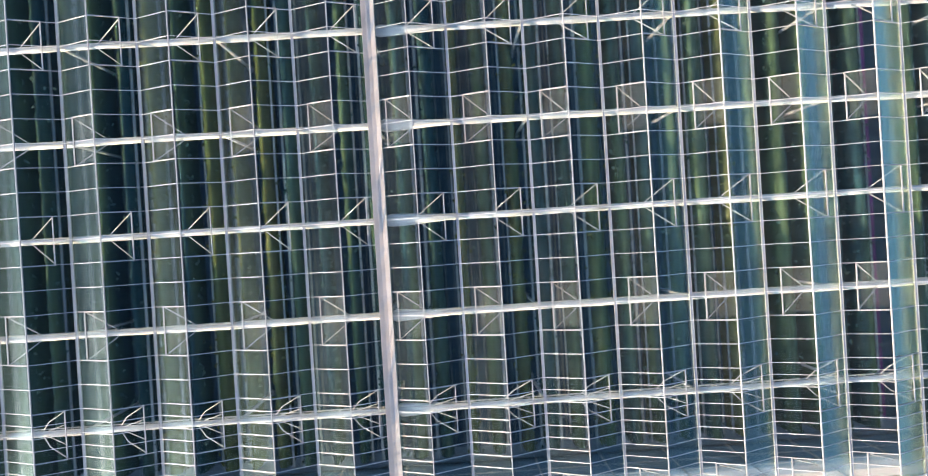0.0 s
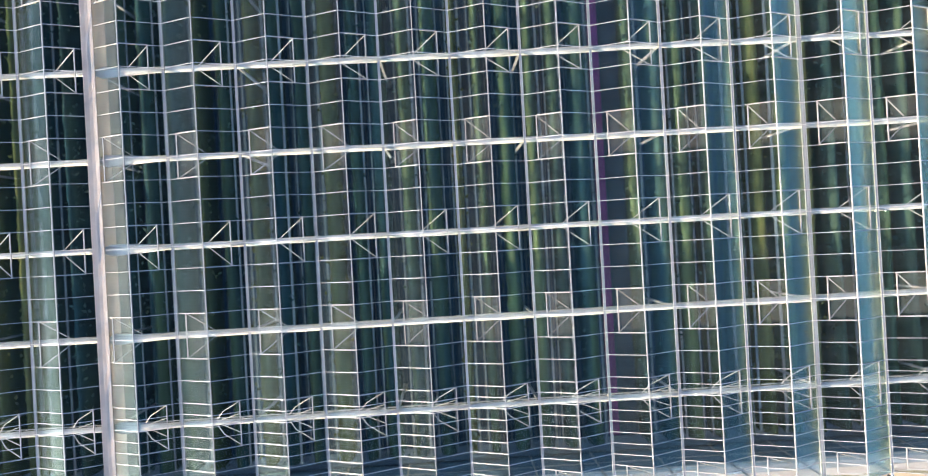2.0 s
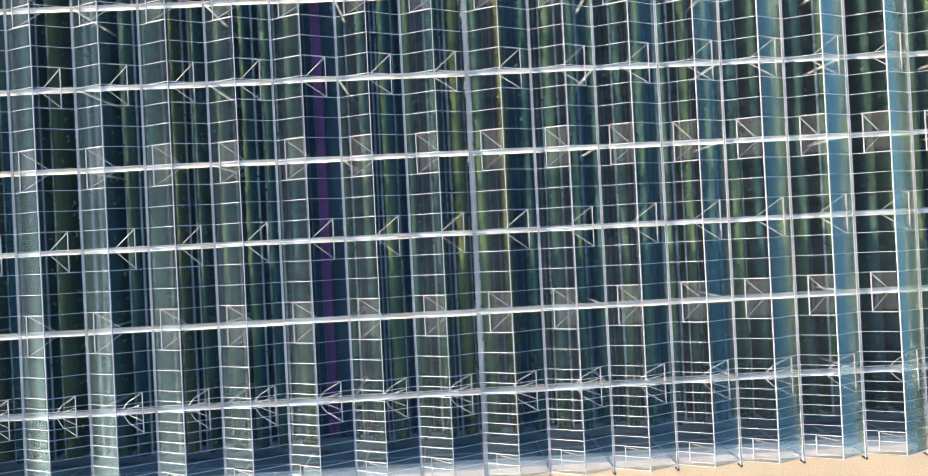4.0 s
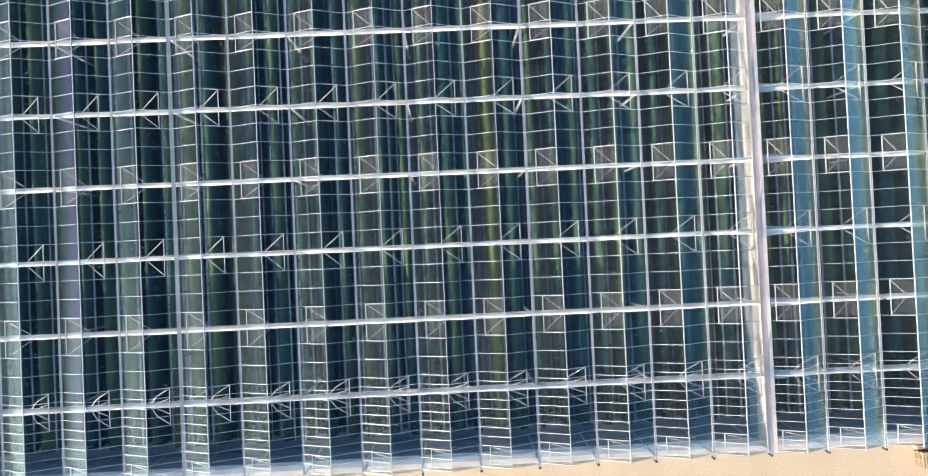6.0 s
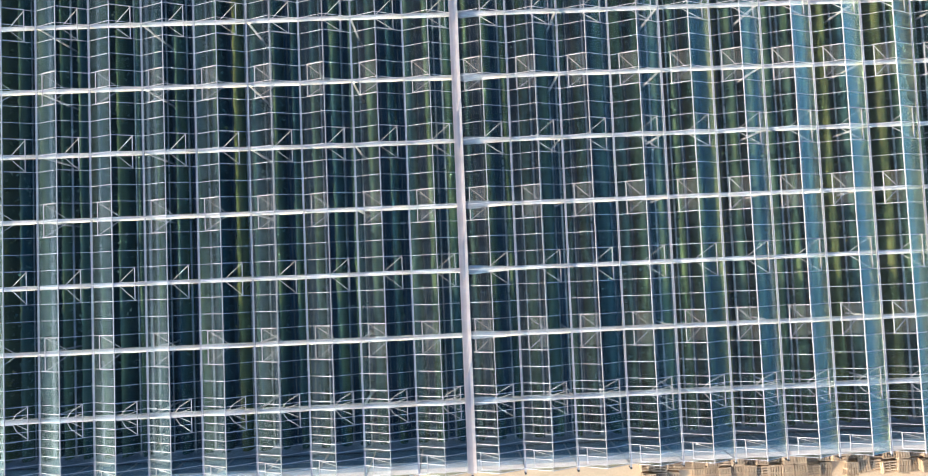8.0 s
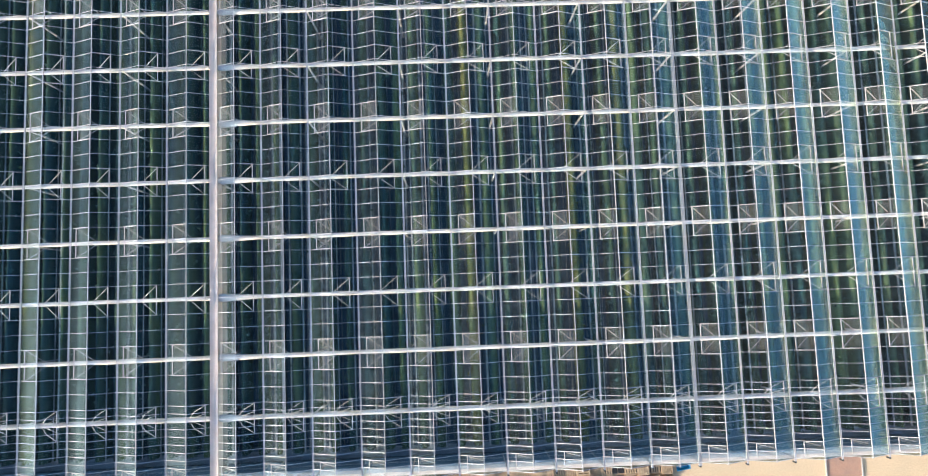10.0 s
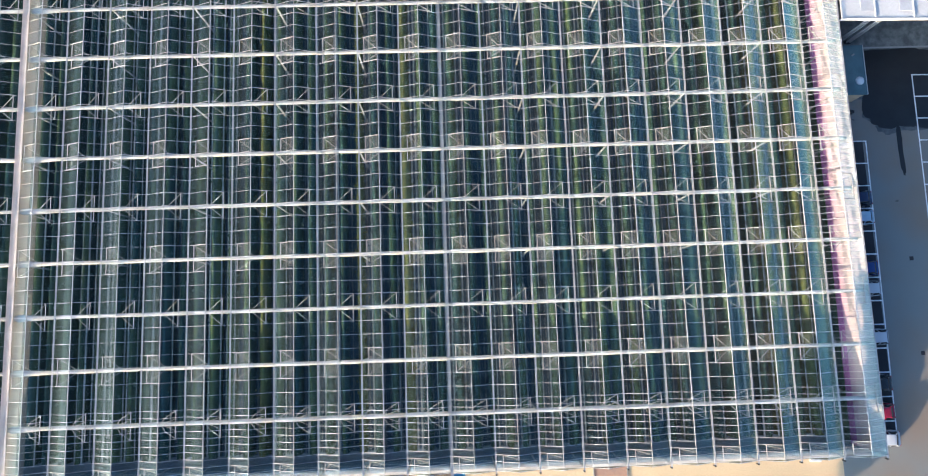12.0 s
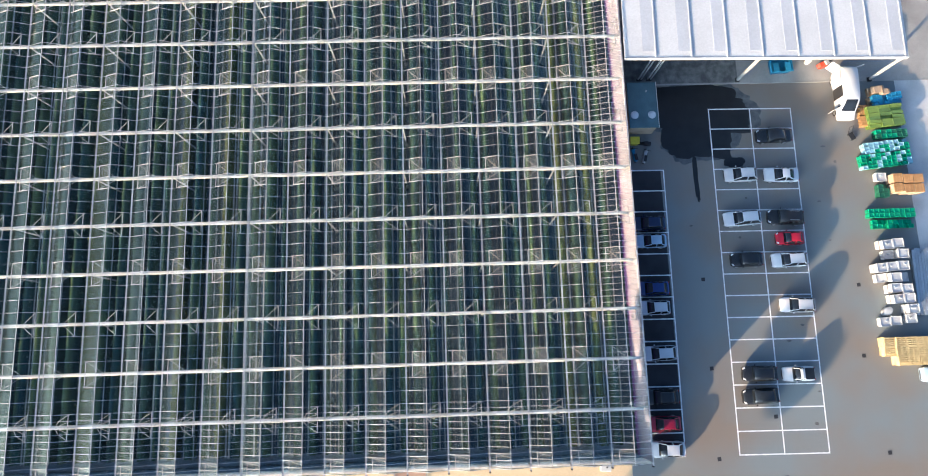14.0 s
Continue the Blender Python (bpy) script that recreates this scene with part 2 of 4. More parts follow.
TREE_LEAF = material("tree_leaf", (0.05, 0.08, 0.025), 0.6, 0.0, 0.3, 0.5, 4, per=0.4)


def paint(name, base, rough=0.25):
    m = material(name, base, rough, 0.0, 0.05, 0.8, 12)
    m.node_tree.nodes["Principled BSDF"].inputs["Coat Weight"].default_value = 0.35
    return m


PAINTS = {
    "white": paint("white_car_paint", (0.55, 0.55, 0.545)), "silver": paint("silver_car_paint", (0.50, 0.53, 0.56)),
    "black": paint("black_car_paint", (0.012, 0.013, 0.015)), "red": paint("red_car_paint", (0.36, 0.012, 0.03)),
    "navy": paint("navy_car_paint", (0.010, 0.016, 0.055)), "blue": paint("blue_car_paint", (0.012, 0.03, 0.14)),
    "dark red": paint("dark_red_car_paint", (0.22, 0.008, 0.03)), "pale blue": paint("pale_blue_car_paint", (0.35, 0.45, 0.55)),
    "charcoal": paint("charcoal_car_paint", (0.014, 0.016, 0.018)),
}


# ---------------- mesh helpers ----------------
def box(bm, x0, y0, z0, x1, y1, z1, m=None):
    pts = [(x, y, z) for z in (z0, z1) for x, y in ((x0, y0), (x1, y0), (x1, y1), (x0, y1))]
    v = [bm.verts.new(m @ Vector(p) if m else p) for p in pts]
    for f in ((3, 2, 1, 0), (4, 5, 6, 7), (0, 1, 5, 4), (1, 2, 6, 5), (2, 3, 7, 6), (3, 0, 4, 7)):
        bm.faces.new([v[i] for i in f])
    return bm


def beam(bm, a, b, w, h=None, up=(0, 0, 1)):
    """A square bar from a to b."""
    a, b, h = Vector(a), Vector(b), h or w
    d = (b - a).normalized()
    side = d.cross(Vector(up))
    side = (side if side.length > 1e-4 else d.cross(Vector((1, 0, 0)))).normalized()
    top = side.cross(d)
    v = [bm.verts.new(p + side * (sx * w / 2) + top * (sz * h / 2)) for p in (a, b) for sx, sz in ((-1, -1), (1, -1), (1, 1), (-1, 1))]
    for f in ((3, 2, 1, 0), (4, 5, 6, 7), (0, 1, 5, 4), (1, 2, 6, 5), (2, 3, 7, 6), (3, 0, 4, 7)):
        bm.faces.new([v[i] for i in f])
    return bm


def tube(bm, a, b, r0, r1=None, n=10):
    a, b, r1 = Vector(a), Vector(b), r0 if r1 is None else r1
    d = (b - a).normalized()
    side = d.cross(Vector((0, 0, 1)) if abs(d.z) < 0.9 else Vector((1, 0, 0))).normalized()
    top = side.cross(d)
    rings = [[bm.verts.new(p + (side * math.cos(k * 2 * math.pi / n) + top * math.sin(k * 2 * math.pi / n)) * r) for k in range(n)] for p, r in ((a, r0), (b, r1))]
    for k in range(n):
        bm.faces.new([rings[0][k], rings[0][(k + 1) % n], rings[1][(k + 1) % n], rings[1][k]])
    bm.faces.new(rings[0][::-1])
    bm.faces.new(rings[1])
    return bm


def loft(bm, sections, caps=True):
    """Joins rings of equal length into a skin."""
    rings = [[bm.verts.new(p) for p in s] for s in sections]
    n = len(rings[0])
    for r, q in zip(rings, rings[1:]):
        for k in range(n):
            bm.faces.new([r[k], r[(k + 1) % n], q[(k + 1) % n], q[k]])
    if caps:
        bm.faces.new(rings[0][::-1])
        bm.faces.new(rings[-1])
    return bm


def mesh_of(name, bm, mat, smooth=False):
    bmesh.ops.recalc_face_normals(bm, faces=bm.faces)
    me = bpy.data.meshes.new(name)
    bm.to_mesh(me)
    bm.free()
    me.materials.append(mat)
    if smooth:
        me.shade_smooth()
    return me


def part(name, bm, mat, parent, label="", smooth=False):
    ob = new(name, mesh_of(name, bm, mat, smooth))
    ob.parent = parent
    return tagged(ob, label) if label else ob


def piece(name, me, parent, at=(0, 0, 0)):
    """A further object on a shared mesh."""
    ob = new(name, me)
    ob.parent = parent
    ob.location = at
    return ob


def thing(name, label, category, at=(0, 0, 0), turn=0, group="", kind=""):
    ob = new(name)
    ob.matrix_basis = pose(*at, 0, 0, turn)
    return tagged(ob, label, category, group, kind)


def solid(name, bm, mat, label, category, group="", kind="", smooth=False):
    return tagged(new(name, mesh_of(name, bm, mat, smooth)), label, category, group, kind)


def quads(name, verts, faces, mat):
    me = bpy.data.meshes.new(name)
    me.from_pydata(verts, [], faces)
    me.materials.append(mat)
    return me


BOX_FACES = ((3, 2, 1, 0), (4, 5, 6, 7), (0, 1, 5, 4), (1, 2, 6, 5), (2, 3, 7, 6), (3, 0, 4, 7))

# ---------------- ground ----------------
bm = bmesh.new()
n = 40
xs = [-1500 + 3500 * k / n for k in range(n + 1)]
ys = [-1500 + 3000 * k / n for k in range(n + 1)]
grid = [[bm.verts.new((x, y, -0.05)) for x in xs] for y in ys]
for j in range(n):
    for i in range(n):
        bm.faces.new([grid[j][i], grid[j][i + 1], grid[j + 1][i + 1], grid[j + 1][i]])
solid("ground", bm, EARTH, "flat dry grassland round the greenhouse yard", "ground", kind="structure")
solid("sand_strip", box(bmesh.new(), -60, -9, -0.2, 159.6, -0.30, 0.0), SAND, "warm pale sand strip along the greenhouse wall", "ground", kind="structure")
solid("road", box(bmesh.new(), 159.6, -40, -0.2, 215, -0.12, 0.0), ASPHALT, "worn grey asphalt of the yard entrance", "ground", kind="structure")
solid("pavement", box(bmesh.new(), 160.12, -0.12, -0.2, 215, 41.6, 0.0), ASPHALT, "worn grey asphalt car park", "ground", kind="structure")
solid("concrete_apron", box(bmesh.new(), 160.12, 41.75, -0.2, 215, 80, 0.06), CONCRETE, "stained concrete apron under the canopy", "ground", kind="structure")
solid("concrete_strip", box(bmesh.new(), 194.6, 14, -0.2, 215, 41.6, 0.02), PALE_CONCRETE, "pale grey concrete strip beside the stacked crates", "ground", kind="structure")
solid("kerb", box(bmesh.new(), 160.12, 41.6, -0.2, 215, 41.75, 0.09), CONCRETE, "low pale concrete kerb before the apron", "kerb", kind="structure")

# ---------------- greenhouse ----------------
SPAN, BAY, GUT, RISE = 4.0, 4.981, 6.5, 0.855
FIRST, LAST, BAYS = -10, 40, 12   # gutters from FIRST to LAST, bays northward
NORTH = BAY * BAYS
WEST, EAST = FIRST * SPAN, LAST * SPAN
house = thing("greenhouse", "long glass greenhouse with white ridged roof", "greenhouse", (0, 0, 0))
# near-black blue base: the deep shade of the paths is in this colour
solid("floor", box(bmesh.new(), WEST, -0.18, -0.2, EAST, NORTH, 0.01), FLOOR, "dark blue foil floor between the crop rows, path shade in its colour", "floor", kind="structure")


def on_slope(i, side, s, y, lift=0.0):
    """A point on the roof of span i. side -1: from its west gutter up, 1: from its east gutter up; s runs from gutter to ridge."""
    wide = EAST - i * SPAN if i == LAST - 1 else SPAN   # the last span is a little narrower
    x = i * SPAN + (s * SPAN / 2 if side < 0 else wide - s * (wide - SPAN / 2))
    up = Vector((side * RISE, 0, SPAN / 2)).normalized()
    return Vector((x, y, GUT + s * RISE)) + up * lift


# gutters
def gutter_mesh(w, wide=False):
    bm = bmesh.new()
    y0, y1 = -0.48, NORTH + 0.2
    h, low, top, t = w / 2, 0.005, 0.035, 0.018
    mid = [(-t / 2, low), (-t / 2, top), (t / 2, top), (t / 2, low)] if wide else []
    prof = [(-h - t / 2, -0.055), (-h - t / 2, top), (-h + t / 2, top), (-h + t / 2, low)] + mid + [(h - t / 2, low), (h - t / 2, top), (h + t / 2, top), (h + t / 2, -0.055)]
    loft(bm, [[(x, y, z) for x, z in prof] for y in (y0, y1)])
    return mesh_of("gutter", bm, ZINC)


plain_gutter, wide_gutter = gutter_mesh(0.12), gutter_mesh(0.25, True)
ridge_me = mesh_of("ridge", box(bmesh.new(), -0.028, -0.28, 0.0, 0.028, NORTH + 0.1, 0.07), STEEL_WHITE)
outlet_bm = tube(bmesh.new(), (0, -0.60, -0.02), (0, -0.46, -0.02), 0.085)
tube(outlet_bm, (0, -0.55, -0.02), (0, -0.55, -0.42), 0.07)
outlet_me = mesh_of("outlet", outlet_bm, BLACK)
for i in range(FIRST, LAST + 1):
    g = piece("gutter", wide_gutter if i in (10, 30) else plain_gutter, house, (min(i * SPAN, EAST), 0, GUT))
    piece("outlet", outlet_me, g)
    if i < LAST:
        piece("ridge", ridge_me, house, (i * SPAN + SPAN / 2, 0, GUT + RISE))

# glazing bars and panes: lines at quarter bays, twice as close near the south end
LINES = [-0.2] + [k / 8 * BAY for k in range(1, 10)] + [k / 4 * BAY for k in range(5, BAYS * 4 + 1)]
LINES = sorted(set(round(v, 4) for v in LINES))
NEAR = range(3, 6)   # the spans whose bars and panes are single parts


def bar_mesh(side):
    bm = bmesh.new()
    a, b = on_slope(0, side, 0.0, 0, 0.004), on_slope(0, side, 1.0, 0, 0.004)
    beam(bm, a, b, 0.028, 0.018, up=(0, 0, 1))
    return mesh_of("glazing_bar", bm, ALU)


bar_me = {s: bar_mesh(s) for s in (-1, 1)}
rv, rf = [], []
pv, pf = [], []
pane_me = {}
rng = random.Random(5)
for i in range(FIRST, LAST):
    for side in (-1, 1):
        rows = [-0.2] + [q / 8 * BAY for q in range(1, BAYS * 8 + 1)] if i == LAST - 1 else LINES   # closer bars along the side wall
        for k, y in enumerate(rows):
            if i in NEAR:
                piece("glazing_bar", bar_me[side], house, (i * SPAN, y, 0))
            else:
                a, b = on_slope(i, side, 0.0, y, 0.004), on_slope(i, side, 1.0, y, 0.004)
                h = (Vector((side * RISE, 0, SPAN / 2)).normalized()) * 0.009
                n0 = len(rv)
                for p in (a, b):
                    for sy, sz in ((-1, -1), (1, -1), (1, 1), (-1, 1)):
                        rv.append(p + Vector((0, sy * 0.014, 0)) + h * sz)
                rf += [tuple(n0 + q for q in f) for f in BOX_FACES]
            if k + 1 < len(rows):
                y1 = rows[k + 1]
                tip = [rng.uniform(-0.004, 0.004) for _ in range(4)]
                if i in NEAR:
                    tip = [0.001, -0.002, 0.002, -0.001]
                corner = [(0.03, y + 0.02), (0.98, y + 0.02), (0.98, y1 - 0.02), (0.03, y1 - 0.02)]
                pts = [on_slope(0 if i in NEAR else i, side, s, yy, 0.0 + dz + t) for dz in (-0.003, 0.003) for (s, yy), t in zip(corner, tip)]
                if i in NEAR:
                    key = (side, round(y1 - y, 3))
                    if key not in pane_me:
                        pane_me[key] = quads("pane", [p - Vector((0, y, 0)) for p in pts], BOX_FACES, GLASS)
                    ob = piece("pane", pane_me[key], house, (i * SPAN, y, 0))
                    ob.visible_shadow = False
                else:
                    n0 = len(pv)
                    pv += pts
                    pf += [tuple(n0 + q for q in f) for f in BOX_FACES]
ob = new("glazing", quads("glazing", rv, rf, ALU))
ob.parent = house
tagged(ob, kind="stuff")
ob = new("roof_glass", quads("roof_glass", pv, pf, GLASS))
ob.parent = house
ob.visible_shadow = False
tagged(ob, kind="stuff")


# roof vents with their push arms: on the west slope at even trusses, on the east slope at odd ones
def vent_meshes(side, double):
    top = Vector((SPAN / 2 - side * 0.26, 0, GUT - 0.28))
    q = BAY / 4
    bm = bmesh.new()
    beam(bm, on_slope(0, side, 0.34, -q, 0.05), on_slope(0, side, 0.34, q, 0.05), 0.06, 0.05)
    for y in (-q, q):
        beam(bm, on_slope(0, side, 0.34, y, 0.045), on_slope(0, side, 0.99, y, 0.045), 0.055, 0.04)
    arms = [bmesh.new(), bmesh.new()]
    for arm, y in zip(arms, (-q, q)):
        end = on_slope(0, side, 0.34, y * 0.97, -0.04)
        if double:   # a bent outer arm and a short straight one
            knee = top.lerp(end, 0.36) + Vector((0, y * 0.16, 0.10))
            beam(arm, top, knee, 0.045)
            beam(arm, knee, end, 0.045)
            beam(arm, top, on_slope(0, side, 0.34, y * 0.42, -0.04), 0.036)
        else:
            beam(arm, top, end, 0.045)
    net = bmesh.new()
    v = [net.verts.new(on_slope(0, side, f, y, -0.05)) for f, y in ((0.34, -q), (0.97, -q), (0.97, q), (0.34, q))]
    net.faces.new(v)
    return bm, *arms, net


frames = {(s, d): tuple(mesh_of(nm, b, mt) for nm, b, mt in zip(("vent_frame", "push_arm", "push_arm", "insect_net"), vent_meshes(s, d), (STEEL_WHITE, STEEL_WHITE, STEEL_WHITE, NET))) for s, d in ((-1, False), (1, False), (1, True))}
end_bm = bmesh.new()
beam(end_bm, on_slope(0, -1, 0.34, 0.05, 0.05), on_slope(0, -1, 0.34, BAY / 4, 0.05), 0.06, 0.05)
for y in (0.05, BAY / 4):
    beam(end_bm, on_slope(0, -1, 0.34, y, 0.045), on_slope(0, -1, 0.99, y, 0.045), 0.055, 0.04)
beam(end_bm, on_slope(0, -1, 0.40, BAY / 4 * 0.9, -0.1), on_slope(0, -1, 0.9, BAY / 4 * 0.7, -0.25), 0.05)
beam(end_bm, on_slope(0, -1, 0.34, BAY / 8, 0.05), on_slope(0, -1, 0.99, BAY / 8, 0.05), 0.05, 0.04)
end_me = mesh_of("vent_frame", end_bm, STEEL_WHITE)
end_net = quads("insect_net", [on_slope(0, -1, f, y, -0.03) for f, y in ((0.36, 0.08), (0.97, 0.08), (0.97, BAY / 4 - 0.03), (0.36, BAY / 4 - 0.03))], [(0, 1, 2, 3)], NET)
for i in range(FIRST, LAST):
    v = piece("end_vent", end_me, house, (i * SPAN, 0, 0))
    piece("insect_net", end_net, v)
    for j in range(1, BAYS):
        side = -1 if j % 2 == 0 else 1
        f_me, a_me, b_me, n_me = frames[(side, j == 1)]
        v = piece("roof_vent", f_me, house, (i * SPAN, j * BAY, 0))
        piece("push_arm", a_me, v)
        piece("push_arm", b_me, v)
        if side < 0:
            piece("insect_net", n_me, v)

# trusses with the drawn white screens, and their columns
def truss_mesh():
    bm = bmesh.new()
    for z in (-0.16, -0.62):
        beam(bm, (WEST, 0, GUT + z), (EAST, 0, GUT + z), 0.06, 0.05)
    x, k = WEST, 0
    while x < EAST - 0.1:
        beam(bm, (x, 0, GUT - (0.16 if k % 2 else 0.62)), (x + 0.5, 0, GUT - (0.62 if k % 2 else 0.16)), 0.03)
        x, k = x + 0.5, k + 1
    return mesh_of("truss", bm, STEEL_WHITE)


def screen_mesh(seed):
    """A gathered cloth along the truss: an uneven roll, wider beside the partitions."""
    r = random.Random(seed)
    bm = bmesh.new()
    sections, x = [], WEST + 0.05
    while x < EAST - 0.1:
        w = 0.165 + 0.012 * math.sin(x * 0.41 + seed * 2.1) + 0.008 * math.sin(x * 1.13 + seed)
        for p in (0.0, 80.0):
            if 0.3 < x - p < 3.4:
                w += 0.20 * (1 - (x - p - 0.3) / 3.1)
        zc, yc = GUT - 0.22, 0.012 * math.sin(x * 0.53 + seed * 1.7) + r.uniform(-0.003, 0.003)
        sections.append([(x, yc + w * math.cos(a), zc + 0.10 * math.sin(a)) for a in [q * math.pi / 4 for q in range(8)]])
        x += 0.5
    return mesh_of("gathered_screen", loft(bm, sections), SCREEN, True)


truss_me = truss_mesh()
screens = [screen_mesh(s) for s in range(3)]
col_bm = box(bmesh.new(), -0.07, -0.05, 0.0, 0.07, 0.05, GUT - 0.12)
box(col_bm, -0.14, -0.14, 0.0, 0.14, 0.14, 0.35)
col_me = mesh_of("column", col_bm, STEEL_WHITE)
for j in range(1, BAYS):
    t = piece("truss", truss_me, house, (0, j * BAY + 0.12, 0))
    piece("gathered_screen", screens[j % 3], t, (0, -0.14, 0))
    for i in range(FIRST, LAST + 1, 2):
        piece("column", col_me, house, (i * SPAN, j * BAY, 0))

# partitions under two gutters
for k, i in enumerate((0, 20)):
    bm = box(bmesh.new(), i * SPAN - 0.06, 0.05, GUT - 1.7, i * SPAN + 0.06, NORTH - 0.05, GUT + 0.09)
    loft(bm, [[(i * SPAN + dx, y, GUT + dz) for dx, dz in ((-0.34, 0.10), (0.34, 0.10), (0.34, 0.20), (0.10, 0.13), (-0.10, 0.13), (-0.34, 0.17))] for y in (-0.3, NORTH + 0.1)])
    part("partition", bm, CREAM, house, "cream sheet partition with a wide cap over a gutter")
    # greyer copy of the cream sheet: light fading with depth, put into colour
    part("partition_foot", box(bmesh.new(), i * SPAN - 0.05, 0.05, GUT - 2.9, i * SPAN + 0.05, NORTH - 0.05, GUT - 1.71), CREAM_SHADE, house, "lower partition sheet, coloured greyer for the light fading downward")

# outer walls: sheet bands with posts under a white translucent fascia, glass gables above
def gable_wall(y0, y1, name):
    # three bands darken downward: the light falloff is put into their colours
    part(name, box(bmesh.new(), WEST, y0 + 0.03, 0.0, EAST, y1 - 0.03, 3.4), WALL_SHADE_DARK, house, "end wall foot, coloured dark for the light fading downward")
    part("wall_shade_band", box(bmesh.new(), WEST, y0 + 0.03, 3.4, EAST, y1 - 0.03, GUT - 2.3), WALL_SHADE_MID, house, "blue-grey end wall band, middle step of the painted light falloff")
    part("wall_shade_band", box(bmesh.new(), WEST, y0 + 0.03, GUT - 2.3, EAST, y1 - 0.03, GUT - 1.2), WALL_SHADE_PALE, house, "pale blue translucent end wall band, upper step of the painted light falloff")
    post_me = mesh_of("wall_post", box(bmesh.new(), -0.05, y0, 0.0, 0.05, y1, GUT - 0.12), STEEL_WHITE)
    for i in range(FIRST, LAST + 1):
        piece("wall_post", post_me, house, (i * SPAN, 0, 0))
    for z in (2.0, 3.6):
        part("wall_rail", box(bmesh.new(), WEST, y0 + 0.02, z, EAST, y1 - 0.02, z + 0.06), ALU, house)
    fascia_me = mesh_of("fascia", box(bmesh.new(), 0.06, y0 + 0.03, GUT - 1.2, SPAN - 0.06, y1 - 0.03, GUT - 0.12), FASCIA)
    gable_bm = bmesh.new()
    lo = [gable_bm.verts.new((d, y, GUT + h)) for y in (y0 + 0.04, y1 - 0.04) for d, h in ((0.1, -0.12), (SPAN - 0.1, -0.12), (SPAN - 0.1, 0.0), (SPAN / 2, RISE - 0.04), (0.1, 0.0))]
    gable_bm.faces.new(lo[:5][::-1])
    gable_bm.faces.new(lo[5:])
    for q in range(5):
        gable_bm.faces.new([lo[q], lo[(q + 1) % 5], lo[5 + (q + 1) % 5], lo[5 + q]])
    gable_me = mesh_of("gable_pane", gable_bm, GLASS)
    for i in range(FIRST, LAST):
        piece("fascia", fascia_me, house, (i * SPAN, 0, 0))
        ob = piece("gable_pane", gable_me, house, (i * SPAN, 0, 0))
        ob.visible_shadow = False


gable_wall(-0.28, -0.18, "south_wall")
gable_wall(NORTH, NORTH + 0.1, "north_wall")
part("east_wall", box(bmesh.new(), EAST - 0.02, -0.17, 2.9, EAST + 0.1, NORTH + 0.1, GUT - 0.1), PINK_WHITE, house, "pinkish white sheeted side wall")
# the purple glow on this wall is painted as two coloured bands
part("pale_band", box(bmesh.new(), EAST - 0.02, -0.17, 2.1, EAST + 0.1, NORTH + 0.1, 2.9), PALE_GLOW, house, "side wall band painted pale lilac for the fading glow")
part("glow_band", box(bmesh.new(), EAST - 0.02, -0.17, 1.1, EAST + 0.1, NORTH + 0.1, 2.1), LILAC_GLOW, house, "side wall band painted magenta for the purple glow")
# the foot takes the dark crop colour in place of crop hiding it
part("wall_foot", box(bmesh.new(), EAST - 0.02, -0.17, 0.0, EAST + 0.1, NORTH + 0.1, 1.1), CROP_SHADE, house, "side wall foot coloured dark, standing in for crop before it")
part("west_wall", box(bmesh.new(), WEST - 0.1, -0.1, 0.0, WEST, NORTH + 0.1, GUT - 0.1), STEEL_WHITE, house)
part("footing", box(bmesh.new(), WEST, -0.42, 0.0, EAST + 0.1, -0.29, 0.35), CONCRETE, house, "pale concrete footing")
part("end_path", box(bmesh.new(), WEST, -0.14, 0.012, EAST - 0.1, 0.8, 0.05), END_PATH, house, "blue-grey concrete path inside the end wall")

# crop rows: a leafy hedge with a pale growing gutter, two heating pipes in the dark path beside it
rng = random.Random(11)
ROW = 1.6
crops = {"plain": ([], [], [], []), "yellow": ([], [], [], [])}   # hedge corners and faces, leaf corners and faces
gv, gf, hv, hf = [], [], [], []


def bar_along(vs, fs, x, half, z, thick):
    n0 = len(vs)
    vs += [(x + sx * half, yy, z + sz) for yy in (0.9, NORTH - 1.2) for sx, sz in ((-1, -thick), (1, -thick), (1, thick), (-1, thick))]
    fs += [tuple(n0 + q for q in f) for f in BOX_FACES]


